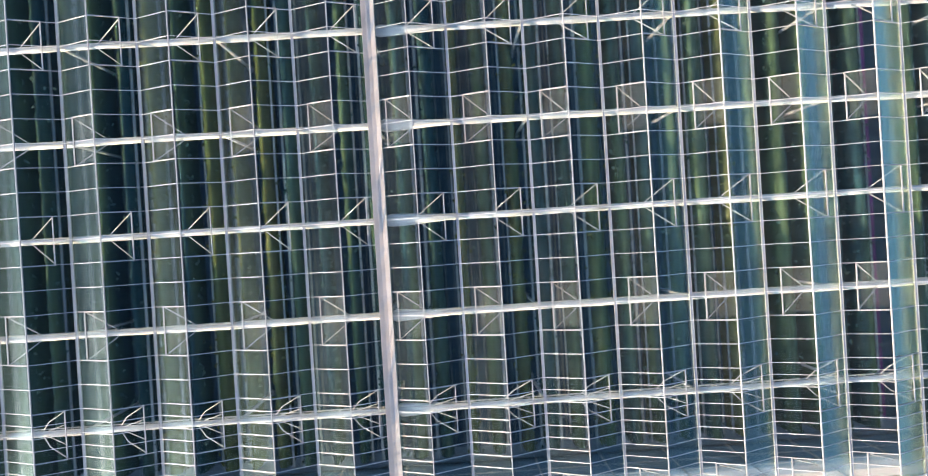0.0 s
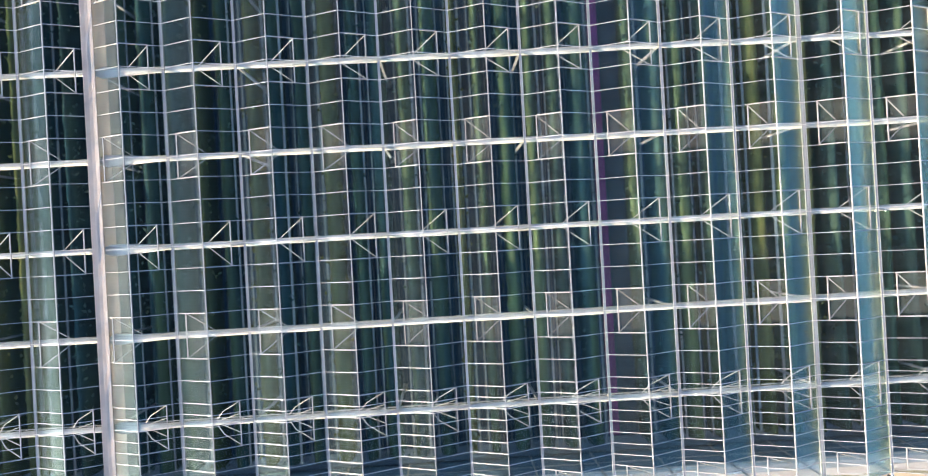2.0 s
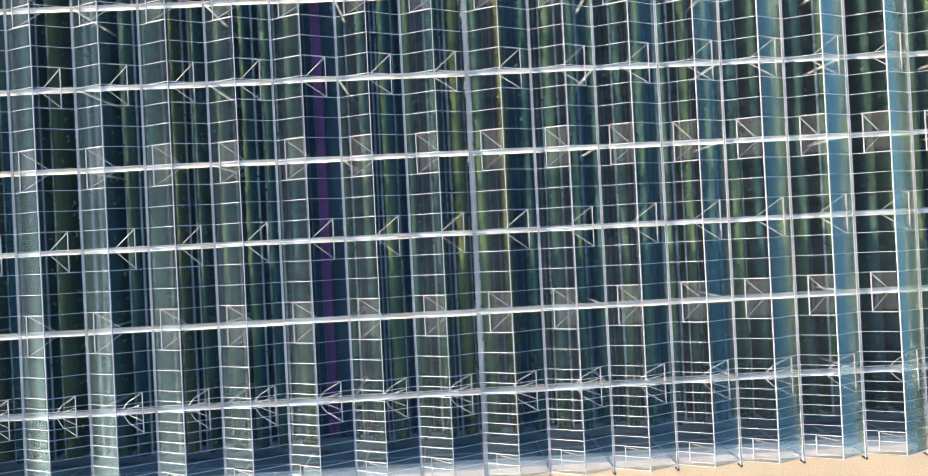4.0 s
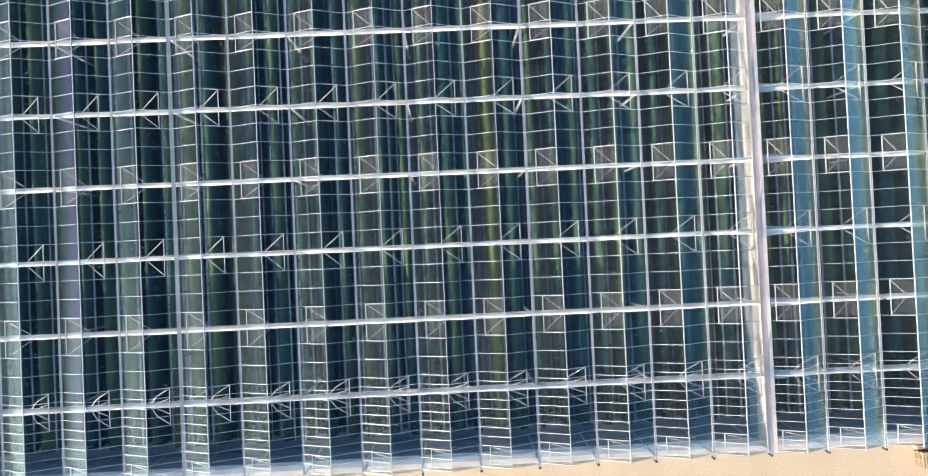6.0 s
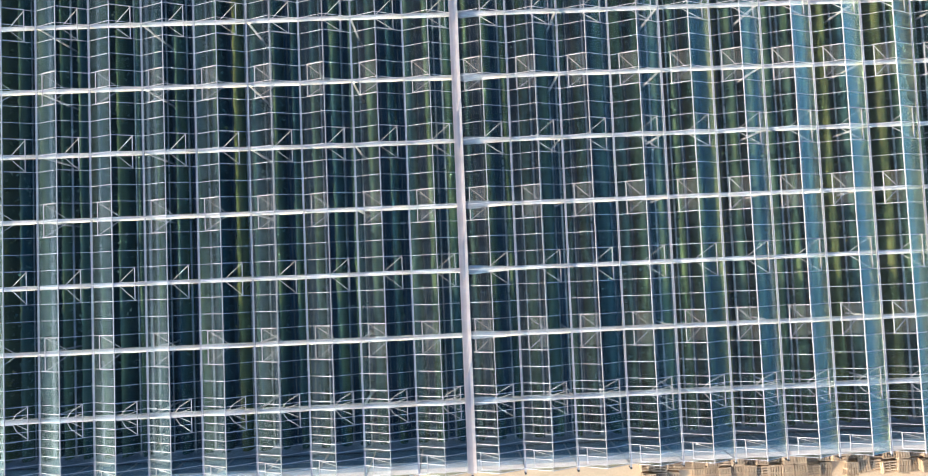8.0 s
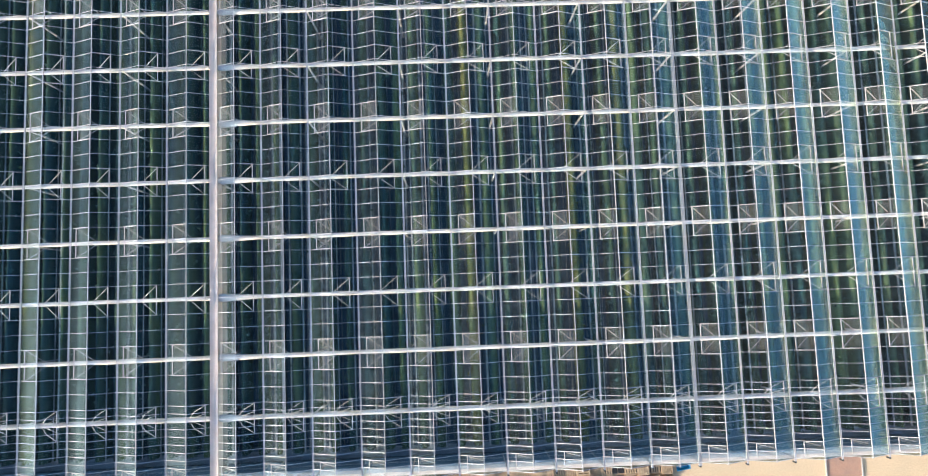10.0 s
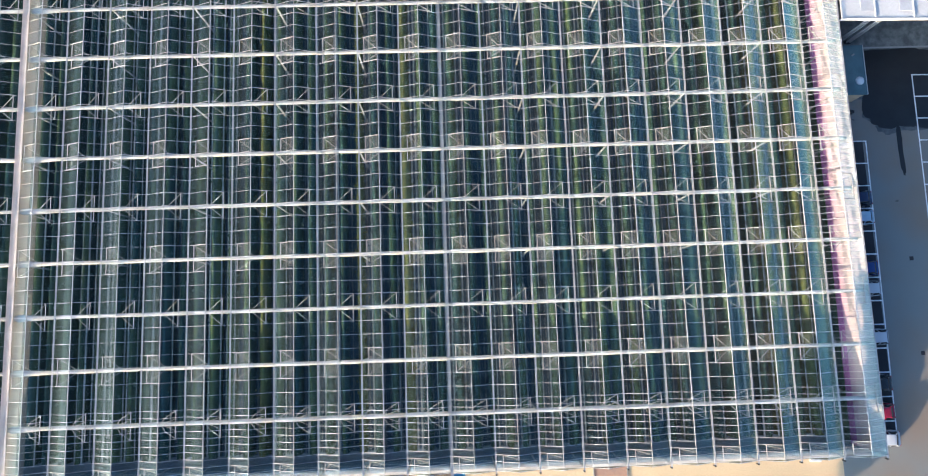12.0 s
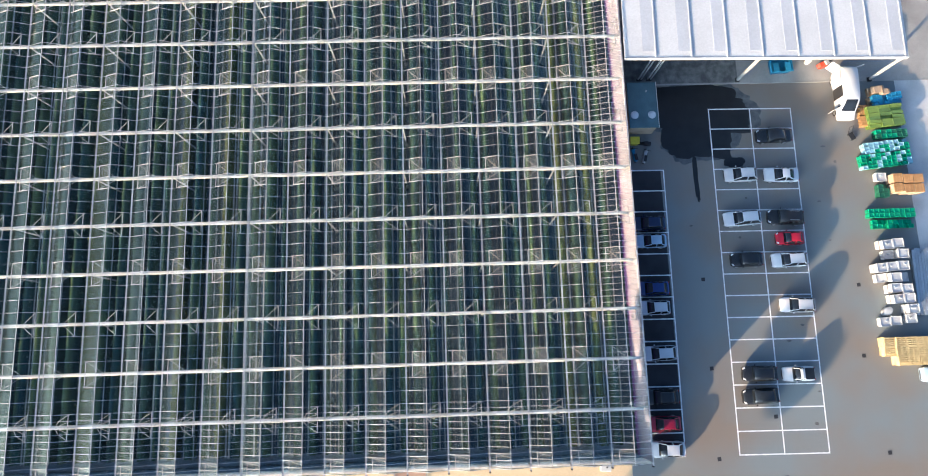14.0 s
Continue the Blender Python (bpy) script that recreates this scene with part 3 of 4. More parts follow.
GLOW_STRIPS = ((29.35, 0.6, 0.5),)   # one row gives way to an added strip, violet for a purple glow
x = WEST + 1.0
while x < EAST - 1.8:
    if any(abs(x - c - w / 2) < 0.7 for c, w, _ in GLOW_STRIPS):
        x += ROW
        continue
    tall, wide = 2.5 + rng.uniform(-0.05, 0.05), rng.uniform(0.26, 0.46)
    off = rng.uniform(-0.10, 0.10)
    y, prev = 1.0, None
    yellow = rng.random() < (0.6 if -14 < x < -6 or 97 < x < 106 else 0.2 if x > 132 else 0.08)
    sv, sf, lv, lf = crops["yellow" if yellow else "plain"]
    while y < NORTH - 1.5:
        w, h = wide + rng.uniform(-0.05, 0.05), tall + rng.uniform(-0.08, 0.05)
        ring = [(-w * 0.8, 0.2), (-w * 1.1, h * 0.5), (-w * 0.95, h * 0.82), (-w * 0.45, h * 0.97), (w * 0.1, h), (w * 0.55, h * 0.95), (w, h * 0.8), (w * 1.1, h * 0.5), (w * 0.8, 0.2)]
        n0 = len(sv)
        sv += [(x + off + p, y, z) for p, z in ring]
        if prev is not None:
            sf += [(prev + q, prev + q + 1, n0 + q + 1, n0 + q) for q in range(8)]
        prev = n0
        for _ in range(8):
            c = Vector((x + off + rng.gauss(0, wide * 0.75), y + rng.uniform(0, 0.45), tall + rng.uniform(-1.0, -0.18)))
            r = rng.uniform(0.07, 0.17)
            a, tilt = rng.gauss(math.pi / 2, 0.9), rng.uniform(-0.7, 0.7)
            u = Vector((math.cos(a), math.sin(a), tilt)) * r
            v = Vector((-math.sin(a), math.cos(a), rng.uniform(-0.6, 0.6))) * r * 0.6
            n0 = len(lv)
            lv += [c - u, c - u * 0.2 + v, c + u, c - u * 0.2 - v]
            lf.append((n0, n0 + 1, n0 + 2, n0 + 3))
        y += 0.45
    for d in (-1, 1):
        if rng.random() < 0.6:
            bar_along(gv, gf, x + off + d * (wide + rng.uniform(0.08, 0.2)), rng.uniform(0.03, 0.08), rng.uniform(1.5, 2.1), 0.03)
    for d in (0.52, 1.06):
        bar_along(hv, hf, x + d, 0.028, 0.12, 0.028)
    x += ROW
# hedge cores are coloured darker than their leaves, for the shade among them
for key, hedge, leaf in (("plain", CROP_SHADE, LEAF), ("yellow", CROP_SHADE_YELLOW, LEAF_YELLOW)):
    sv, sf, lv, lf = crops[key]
    tagged(new("crop_core", quads("crop_core", sv, sf, hedge)), "hedge core of the crop rows, dark for shade between leaves" if key == "plain" else "yellowing hedge core of some crop rows, darkened for shade between leaves", "crop", kind="stuff").data.shade_smooth()
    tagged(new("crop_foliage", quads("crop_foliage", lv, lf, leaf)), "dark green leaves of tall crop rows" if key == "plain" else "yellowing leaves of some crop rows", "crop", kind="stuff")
tagged(new("growing_gutter", quads("growing_gutter", gv, gf, PIPE)), "pale wires and gutters along the crop rows", "pipe", kind="stuff")
tagged(new("heating_pipe", quads("heating_pipe", hv, hf, RAIL)), "thin pale heating pipes on the path floor", "pipe", kind="stuff")

# added strip whose violet colour stands for a purple glow under the roof
for x, w, h in GLOW_STRIPS:
    solid("glow_strip", box(bmesh.new(), x, 1.0, 0.01, x + w, NORTH - 1.2, h), VIOLET_GLOW, "added violet strip along one crop row, painted for a purple glow", "foil", kind="structure")

# ---------------- car park markings, drains, stains ----------------
lines = thing("parking_marking", "white painted parking bay lines on asphalt", "road marking", (171.37, -0.8, 0), -0.55, kind="structure")
mark_w = 0.13


def stripe(x0, y0, x1, y1):
    part("line", box(bmesh.new(), min(x0, x1), min(y0, y1), 0.002, max(x0, x1), max(y0, y1), 0.008), MARK, lines)


DEEP, STEP = 4.91, 2.455
for x in (0.0, DEEP, 2 * DEEP):
    stripe(x - mark_w / 2, -0.06, x + mark_w / 2, 16 * STEP + 0.06)
for k in range(17):
    for a, b in ((0.06, DEEP - 0.06), (DEEP + 0.06, 2 * DEEP - 0.06)):
        stripe(a, k * STEP - mark_w / 2, b, k * STEP + mark_w / 2)
SIDE_STEP = 31.9 / 13
stripe(-5.92 - mark_w / 2, -0.04, -5.92 + mark_w / 2, 31.96)
for k in range(14):
    stripe(-11.0, k * SIDE_STEP - mark_w / 2, -5.98, k * SIDE_STEP + mark_w / 2)

ring = lambda k, z: [(sx * k, sy * k, z) for sx, sy in ((-1, -1), (1, -1), (1, 1), (-1, 1))]
drain_me = loft(bmesh.new(), [ring(0.21, 0.0), ring(0.21, 0.016), ring(0.16, 0.016), ring(0.15, 0.008)])
first = solid("drain_cover", drain_me, BLACK, "black cast iron drain cover set in asphalt", "drain cover", group="drain covers of the car park")
first.location = (169.2, 18.3, 0.002)
for x, y in ((169.2, 8.42), (169.1, -1.15), (175.76, 3.08), (176.25, -3.28), (187.8, -1.09), (186.9, 17.2), (186.4, 9.3)):
    copy_thing(first, pose(x, y, 0.002, 0, 0, 3))


def stain(name, cx, cy, rx, ry, seed, label, level=0.004, rough=0.3, mat=None):
    r = random.Random(seed)
    bm = bmesh.new()
    n = 220
    ph = [r.uniform(0, 6.28) for _ in range(7)]
    ring = []
    for k in range(n):
        a = k * 2 * math.pi / n
        f = 1 + rough * sum(math.sin((q + 2) * a + ph[q]) / (q + 1.6) for q in range(7)) * 0.5 + rough * 0.07 * (math.sin(17 * a + ph[0]) + 0.6 * math.sin(29 * a + ph[1] + math.sin(5 * a)) + math.sin(11 * a + ph[2])) + r.uniform(-0.008, 0.008)
        ring.append(bm.verts.new((cx + rx * f * math.copysign(abs(math.cos(a)) ** 0.7, math.cos(a)), cy + ry * f * math.copysign(abs(math.sin(a)) ** 0.7, math.sin(a)), level)))
    bm.faces.new(ring)
    return solid(name, bm, mat or WET, label, "puddle", kind="structure")


for k, (mat, level) in enumerate(((DAMP, 0.0022), (WET, 0.0044))):   # a drying rim round the wet middle
    g = 1.07 - 0.09 * k
    stain("wet_patch", 170.4, 38.5, 6.3 * g, 3.0 * g, 3 + 9 * k, "dark wet patch on the asphalt", level, mat=mat)
    stain("wet_patch", 170.2, 35.0, 3.9 * g, 2.9 * g, 4 + 9 * k, "dark wet patch on the asphalt", level + 0.0011, mat=mat)
stain("wet_patch", 169.5, 30.2, 0.30, 2.7, 5, "dark wet trickle on the asphalt", 0.0076)
stain("wet_patch", 169.4, 40.5, 6.0, 0.95, 6, "dark wet patch along the kerb", 0.0068, 0.05)
stain("wet_patch", 174.2, 31.9, 1.1, 0.7, 8, "small dark wet patch on the asphalt")

oil = random.Random(31)
for x, y in ((175.6, 4.2), (180.9, 5.6), (178.2, 11.2), (173.9, 23.0), (175.1, 27.6), (179.9, 12.9), (184.3, 22.4), (183.6, 27.0), (186.1, 31.7), (184.9, 33.6), (180.2, 2.2), (168.4, 24.5)):
    stain("oil_stain", x, y, oil.uniform(0.12, 0.3), oil.uniform(0.08, 0.16), oil.randint(1, 99), "small dark oil stain on the asphalt", 0.003, mat=OIL)

solid("side_bay", box(bmesh.new(), 160.15, -0.7, -0.1, 165.4, 31.1, 0.0018), DARK_ASPHALT, "near-black newer asphalt of the side bays", "ground", kind="structure")
# damp apron concrete, with the canopy's shade put into its dark colour
solid("apron_shade", box(bmesh.new(), 160.2, 41.78, 0.0, 175.6, 50, 0.064), SHADED_CONCRETE, "damp concrete with pale blotches, coloured darker for canopy shade", "ground", kind="structure")

# ---------------- canopy and shed ----------------
canopy = thing("canopy", "white flat loading canopy on slanted-looking white posts", "canopy", (160.3, 42.05, 0), -0.9)
part("roof", box(bmesh.new(), 0.0, 0.0, 6.5, 31.4, 22, 6.65), ROOF_WHITE, canopy)
for k in range(8):
    x = 2.0 + 3.95 * k
    part("recess_panel", box(bmesh.new(), x, 0.75, 6.652, x + 1.35, 21, 6.68), ROOF_GREY, canopy, "grey roof light panel")
    part("rib", box(bmesh.new(), x + 1.36, 0.1, 6.652, x + 1.46, 22, 6.77), ROOF_GREY, canopy)
part("fascia", box(bmesh.new(), -0.05, -0.08, 6.2, 31.45, -0.01, 6.71), ROOF_WHITE, canopy)
for x, y, w in ((3.25, 0.3, 0.07), (3.62, 0.3, 0.07), (4.4, 0.3, 0.07), (4.75, 0.3, 0.07), (15.2, 0.2, 0.13), (31.2, 0.2, 0.13)):
    p = part("post", box(bmesh.new(), x - w, y - w, 0.05, x + w, y + w, 6.49), STEEL_WHITE, canopy)
    part("post_foot", box(bmesh.new(), x - w * 1.8, y - w * 1.8, 0.05, x + w * 1.8, y + w * 1.8, 0.3), BLACK, p)

shed = thing("shed", "small blue-grey flat-roofed shed beside the greenhouse", "shed", (161.5, 35.5, 0))
part("wall", box(bmesh.new(), 0.12, 0.1, 0.0, 3.18, 5.3, 2.42), TAN, shed, "tan rendered wall")
part("roof", box(bmesh.new(), 0.0, 0.0, 2.42, 3.3, 5.4, 2.6), SHED_ROOF, shed, "blue-grey felt roof")
part("roof_edge", box(bmesh.new(), 3.302, 0.0, 2.40, 3.35, 5.4, 2.64), ALU, shed)
for x in (0.62, 2.6):
    bm = bmesh.new()
    rings = []
    for a in (0, 0.35, 0.7, 1.05, 1.4):
        rings.append([(x + 0.46 * math.cos(a) * math.cos(q * math.pi / 8), 1.5 + 0.46 * math.cos(a) * math.sin(q * math.pi / 8), 2.6 + 0.26 * math.sin(a)) for q in range(16)])
    part("roof_dome", loft(bm, rings), DOME, shed, "milky round roof dome", True)
part("vent_pipe", tube(bmesh.new(), (2.1, 4.3, 2.6), (2.1, 4.3, 2.85), 0.09), STEEL_WHITE, shed)


# ---------------- vehicles ----------------
def car(color, length=4.3, width=1.78, height=1.48, shape="hatch", label="", at=(0, 0), turn=0.0):
    """A car whose nose points to -x: rounded body, glass cabin, roof skin with pillars, lamps, mirrors and wheels."""
    c = thing("car", label, "car", (at[0], at[1], 0), turn, "cars in the car park")
    L, w, P = length, width / 2, PAINTS[color]
    deck = 0.96 if shape in ("suv", "pickup") else 0.89
    prof = [(-0.5, 0.60, 0.50), (-0.492, 0.76, 0.60), (-0.47, 0.87, 0.68), (-0.43, 0.94, 0.75), (-0.36, 0.98, deck - 0.08), (-0.27, 1.0, deck - 0.03),
            (-0.15, 1.0, deck), (0.0, 1.0, deck + 0.01), (0.2, 1.0, deck + 0.02), (0.36, 0.985, deck + 0.02), (0.44, 0.95, deck), (0.48, 0.89, deck - 0.06), (0.495, 0.80, 0.70), (0.5, 0.70, 0.58)]
    sec = []
    for f, h, t in prof:
        h *= w
        side = [(h * 0.90, 0.24), (h * 0.985, 0.36), (h, 0.52), (h * 0.985, t - 0.16), (h * 0.94, t - 0.07), (h * 0.84, t - 0.015), (h * 0.6, t + 0.012)]
        sec.append([(f * L, y, z) for y, z in side] + [(f * L, -y, z) for y, z in side[::-1]])
    part("body", loft(bmesh.new(), sec), P, c, smooth=True)
    ends = {"hatch": (-0.26, -0.07, 0.27, 0.43), "suv": (-0.26, -0.08, 0.33, 0.46), "sedan": (-0.23, -0.05, 0.16, 0.35), "pickup": (-0.23, -0.07, 0.07, 0.13)}[shape]
    a, b, d, e = (f * L for f in ends)
    z0, z1 = deck - 0.06, height
    mid = (b + d) / 2
    stations = [(a, 0.80, z0 + 0.05), (a * 0.55 + b * 0.45, 0.845, z0 + (z1 - z0) * 0.55), (b, 0.83, z1 - 0.05), (b + 0.25, 0.82, z1 - 0.01), (mid, 0.82, z1 + 0.005), (d - 0.2, 0.81, z1 - 0.02), (d, 0.80, z1 - 0.06), (d * 0.5 + e * 0.5, 0.80, z0 + (z1 - z0) * 0.5), (e, 0.76, z0 + 0.05)]
    rings = []
    for x, k, z in stations:
        low, top = w * (k + 0.10), w * k * (0.80 + 0.10 * (z1 - z) / (z1 - z0))
        side = [(low, z0 - 0.02), (low * 0.985, z0 + (z - z0) * 0.35), (top * 1.03, z0 + (z - z0) * 0.86), (top * 0.93, z - 0.004), (top * 0.5, z + 0.012)]
        rings.append([(x, y, zz) for y, zz in side] + [(x, -y, zz) for y, zz in side[::-1]])
    part("window_glass", loft(bmesh.new(), rings), CAR_GLASS, c, "dark window glass", True)
    bm = bmesh.new()
    skin = []
    for x, k, z in stations[2:7]:
        top = w * k * (0.80 + 0.10 * (z1 - z) / (z1 - z0))
        skin.append([(x, y, zz) for y, zz in ((top * 0.97, z - 0.02), (top * 0.90, z + 0.018), (top * 0.5, z + 0.03), (-top * 0.5, z + 0.03), (-top * 0.90, z + 0.018), (-top * 0.97, z - 0.02))])
    loft(bm, skin)
    part("roof", bm, P, c)
    for s in (-1, 1):
        part("pillar", beam(bmesh.new(), (b, s * w * 0.68, z1 - 0.05), (a, s * w * 0.80, z0 + 0.07), 0.07), P, c)
        part("pillar", beam(bmesh.new(), (d, s * w * 0.66, z1 - 0.06), (e, s * w * 0.76, z0 + 0.07), 0.10), P, c)
        part("pillar", beam(bmesh.new(), (mid, s * w * 0.70, z1 - 0.03), (mid + 0.05, s * w * 0.93, z0 + 0.04), 0.08), P, c)
    if shape == "suv":
        for s in (-1, 1):
            part("roof_rail", beam(bmesh.new(), (b + 0.3, s * w * 0.60, z1 + 0.06), (d - 0.25, s * w * 0.60, z1 + 0.05), 0.04), RIM, c)
    if shape == "pickup":
        part("load_bed", box(bmesh.new(), 0.15 * L, -w * 0.76, deck - 0.02, 0.46 * L, w * 0.76, deck + 0.045), BLACK, c, "dark covered load bed")
    for s in (-1, 1):
        part("headlight", loft(bmesh.new(), [[(-0.487 * L, s * w * q, z) for q, z in ((0.50, 0.58), (0.74, 0.58), (0.74, 0.67), (0.50, 0.65))], [(-0.425 * L, s * w * q, z) for q, z in ((0.62, 0.60), (0.90, 0.60), (0.89, 0.735), (0.66, 0.755))]]), LAMP_CLEAR, c)
        part("tail_light", box(bmesh.new(), 0.475 * L, s * w * 0.74 - 0.09, 0.66, 0.497 * L, s * w * 0.74 + 0.09, deck - 0.1), LAMP_RED, c)
        part("wing_mirror", box(bmesh.new(), a + 0.30, s * (w + 0.07) - 0.08, deck - 0.0, a + 0.40, s * (w + 0.07) + 0.08, deck + 0.12), P, c)
        for f in (-0.31, 0.31):
            y = s * (w - 0.10)
            wheel = part("wheel", tube(bmesh.new(), (f * L, y - 0.105, 0.31), (f * L, y + 0.105, 0.31), 0.31, n=18), BLACK, c)
            part("rim", tube(bmesh.new(), (f * L, y + s * 0.10, 0.31), (f * L, y + s * 0.115, 0.31), 0.2, n=14), RIM, wheel)
    part("number_plate", box(bmesh.new(), 0.499 * L, -0.26, 0.48, 0.505 * L, 0.26, 0.6), PLATE, c)
    part("bumper", box(bmesh.new(), -0.507 * L, -w * 0.6, 0.36, -0.49 * L, w * 0.6, 0.5), BLACK, c)
    return c


CARS = [
    ("charcoal", 4.7, 1.80, 1.42, "sedan", "black saloon car parked in a shaded bay", 178.85, 34.85, 1),
    ("white", 4.3, 1.80, 1.58, "suv", "white estate car parked in a shaded bay", 174.45, 30.25, 1),
    ("silver", 4.6, 1.80, 1.46, "sedan", "silver saloon car parked in a shaded bay", 179.2, 30.1, -2),
    ("silver", 4.9, 1.85, 1.68, "suv", "silver-white large car parked in a shaded bay", 174.1, 25.1, 3),
    ("black", 4.7, 1.86, 1.64, "suv", "glossy black off-road car in a shaded bay", 179.1, 25.1, -3),
    ("red", 3.6, 1.62, 1.46, "hatch", "small bright red hatchback in a shaded bay", 179.3, 22.65, -1),
    ("black", 4.1, 1.76, 1.50, "hatch", "black hatchback parked beside a silver car", 174.1, 20.35, 0),
    ("silver", 4.6, 1.80, 1.56, "suv", "silver estate car parked beside a black hatchback", 178.95, 20.2, 2),
    ("white", 4.5, 1.82, 1.60, "suv", "white car parked over the edge of a sunlit bay", 179.25, 15.1, -2),
    ("black", 4.4, 1.80, 1.50, "hatch", "black car in half shade beside a pickup", 174.2, 7.75, -1),
    ("white", 4.0, 1.74, 1.64, "pickup", "white pickup with dark load bed in the sun", 178.45, 7.6, 0),
    ("charcoal", 4.5, 1.82, 1.50, "hatch", "black hatchback with pale windscreen in the sun", 174.05, 5.35, 2),
    ("navy", 4.3, 1.78, 1.50, "hatch", "navy car in deep shade by the wall", 163.35, 24.8, 0),
    ("pale blue", 4.0, 1.72, 1.52, "hatch", "pale silver-blue car in shade by the wall", 163.45, 22.75, 0),
    ("blue", 4.2, 1.74, 1.50, "hatch", "dark blue car in deep shade by the wall", 163.2, 17.4, 0),
    ("silver", 4.0, 1.74, 1.62, "suv", "silver estate car in shade by the wall", 163.2, 15.25, 0),
    ("silver", 4.3, 1.78, 1.58, "suv", "silver car with roof rails by the wall", 163.35, 10.25, 1),
    ("black", 4.3, 1.78, 1.50, "hatch", "black car in deep shade by the wall", 163.2, 5.6, 0),
    ("dark red", 4.2, 1.74, 1.48, "hatch", "dark red car in shade by the wall", 163.2, 2.8, 0),
    ("white", 4.4, 1.78, 1.52, "hatch", "white car by the corner of the greenhouse", 163.35, 0.15, -2),
    ("pale blue", 4.4, 1.80, 1.50, "sedan", "grey-blue car parked beside stacked wood", 194.0, 7.1, 0),
]
for color, L, w, h, shape, label, x, y, turn in CARS:
    car(color, L * 0.87, w * 0.93, h, shape, label, (x, y), turn)

van = thing("van", "white delivery van with its doors open", "van", (187.7, 39.5, 0), -2)
HULL = [(-3.0, 0.70, 0.80), (-2.96, 0.86, 0.95), (-2.85, 0.95, 1.08), (-2.5, 1.01, 1.20), (-2.1, 1.03, 1.30), (-1.75, 1.03, 1.72), (-1.4, 1.02, 2.12), (-1.1, 1.02, 2.36), (-0.7, 1.03, 2.50), (0.4, 1.04, 2.56), (1.8, 1.04, 2.57), (2.6, 1.03, 2.55), (2.88, 1.01, 2.48), (2.95, 0.98, 2.40)]
ring = lambda y, hw, zt: [(sx * hw, y, z) for sx, z in ((-0.94, 0.35), (-1, 0.55), (-1, zt * 0.75), (-0.97, zt * 0.88), (-0.91, zt * 0.955), (-0.80, zt * 0.99), (0, zt * 1.012), (0.80, zt * 0.99), (0.91, zt * 0.955), (0.97, zt * 0.88), (1, zt * 0.75), (1, 0.55), (0.94, 0.35))]
part("body", loft(bmesh.new(), [ring(*q) for q in HULL]), PAINTS["white"], van, smooth=True)
bm = bmesh.new()
loft(bm, [[(sx * hw, y, z) for sx, z in ((-0.82, zt * 0.96 + 0.035), (-0.5, zt + 0.035), (0.5, zt + 0.035), (0.82, zt * 0.96 + 0.035), (0.82, zt * 0.9), (-0.82, zt * 0.9))] for y, hw, zt in HULL[4:8]])
part("windscreen", bm, CAR_GLASS, van, "dark windscreen")
# black panel on the closed side, for the shaded inside of the doorway
part("doorway_panel", box(bmesh.new(), -1.055, -0.6, 0.5, -0.99, 0.75, 2.28), BLACK, van, "black panel standing in for the dark open side doorway")
part("sliding_door", box(bmesh.new(), -1.16, 0.95, 0.5, -1.10, 2.5, 2.3), PAINTS["white"], van)
d = part("cab_door", box(bmesh.new(), -1.0, 0, 0.6, 0.0, 0.07, 1.75), PAINTS["white"], van, "cab door standing open")
d.matrix_basis = pose(-1.05, -1.75, 0, 0, 0, 28)
d = part("rear_door", box(bmesh.new(), -1.0, 0, 0.6, 0.0, 0.06, 2.3), PAINTS["white"], van, "rear door standing open")
d.matrix_basis = pose(-1.0, 2.97, 0, 0, 0, -35)
d = part("rear_door", box(bmesh.new(), 0.0, 0, 0.6, 1.0, 0.06, 2.3), PAINTS["white"], van, "rear door standing open")
d.matrix_basis = pose(1.0, 2.97, 0, 0, 0, 20)
for s in (-1, 1):
    part("headlight", box(bmesh.new(), s * 0.72 - 0.16, -2.99, 0.75, s * 0.72 + 0.16, -2.86, 0.98), LAMP_CLEAR, van)
    part("wing_mirror", box(bmesh.new(), s * 1.16 - 0.1, -1.75, 1.35, s * 1.16 + 0.1, -1.62, 1.65), BLACK, van)
    for y in (-2.0, 1.9):
        wh = part("wheel", tube(bmesh.new(), (s * 0.93 - 0.11, y, 0.34), (s * 0.93 + 0.11, y, 0.34), 0.34, n=18), BLACK, van)
        part("rim", tube(bmesh.new(), (s * 1.035, y, 0.34), (s * 1.05, y, 0.34), 0.2, n=14), RIM, wh)


# ---------------- goods in the yard ----------------
def yard(x, y):
    """A place in the goods yard, whose own grid starts further west."""
    return x + 1.9, y * 1.035 - 0.4


def crate_mesh(w, d, h, mat, deep=0.18):
    """An open crate: tapered walls, an outward rim, an inner hollow."""
    bm = bmesh.new()
    ring = lambda k, z, e=0.0: [(sx * (w / 2 * k + e), sy * (d / 2 * k + e), z) for sx, sy in ((-1, -1), (1, -1), (1, 1), (-1, 1))]
    loft(bm, [ring(0.88, 0.0), ring(0.95, h - 0.05), ring(1.0, h - 0.05), ring(1.0, h), ring(0.90, h), ring(0.86, h * (1 - deep))])
    return mesh_of("crate", bm, mat)


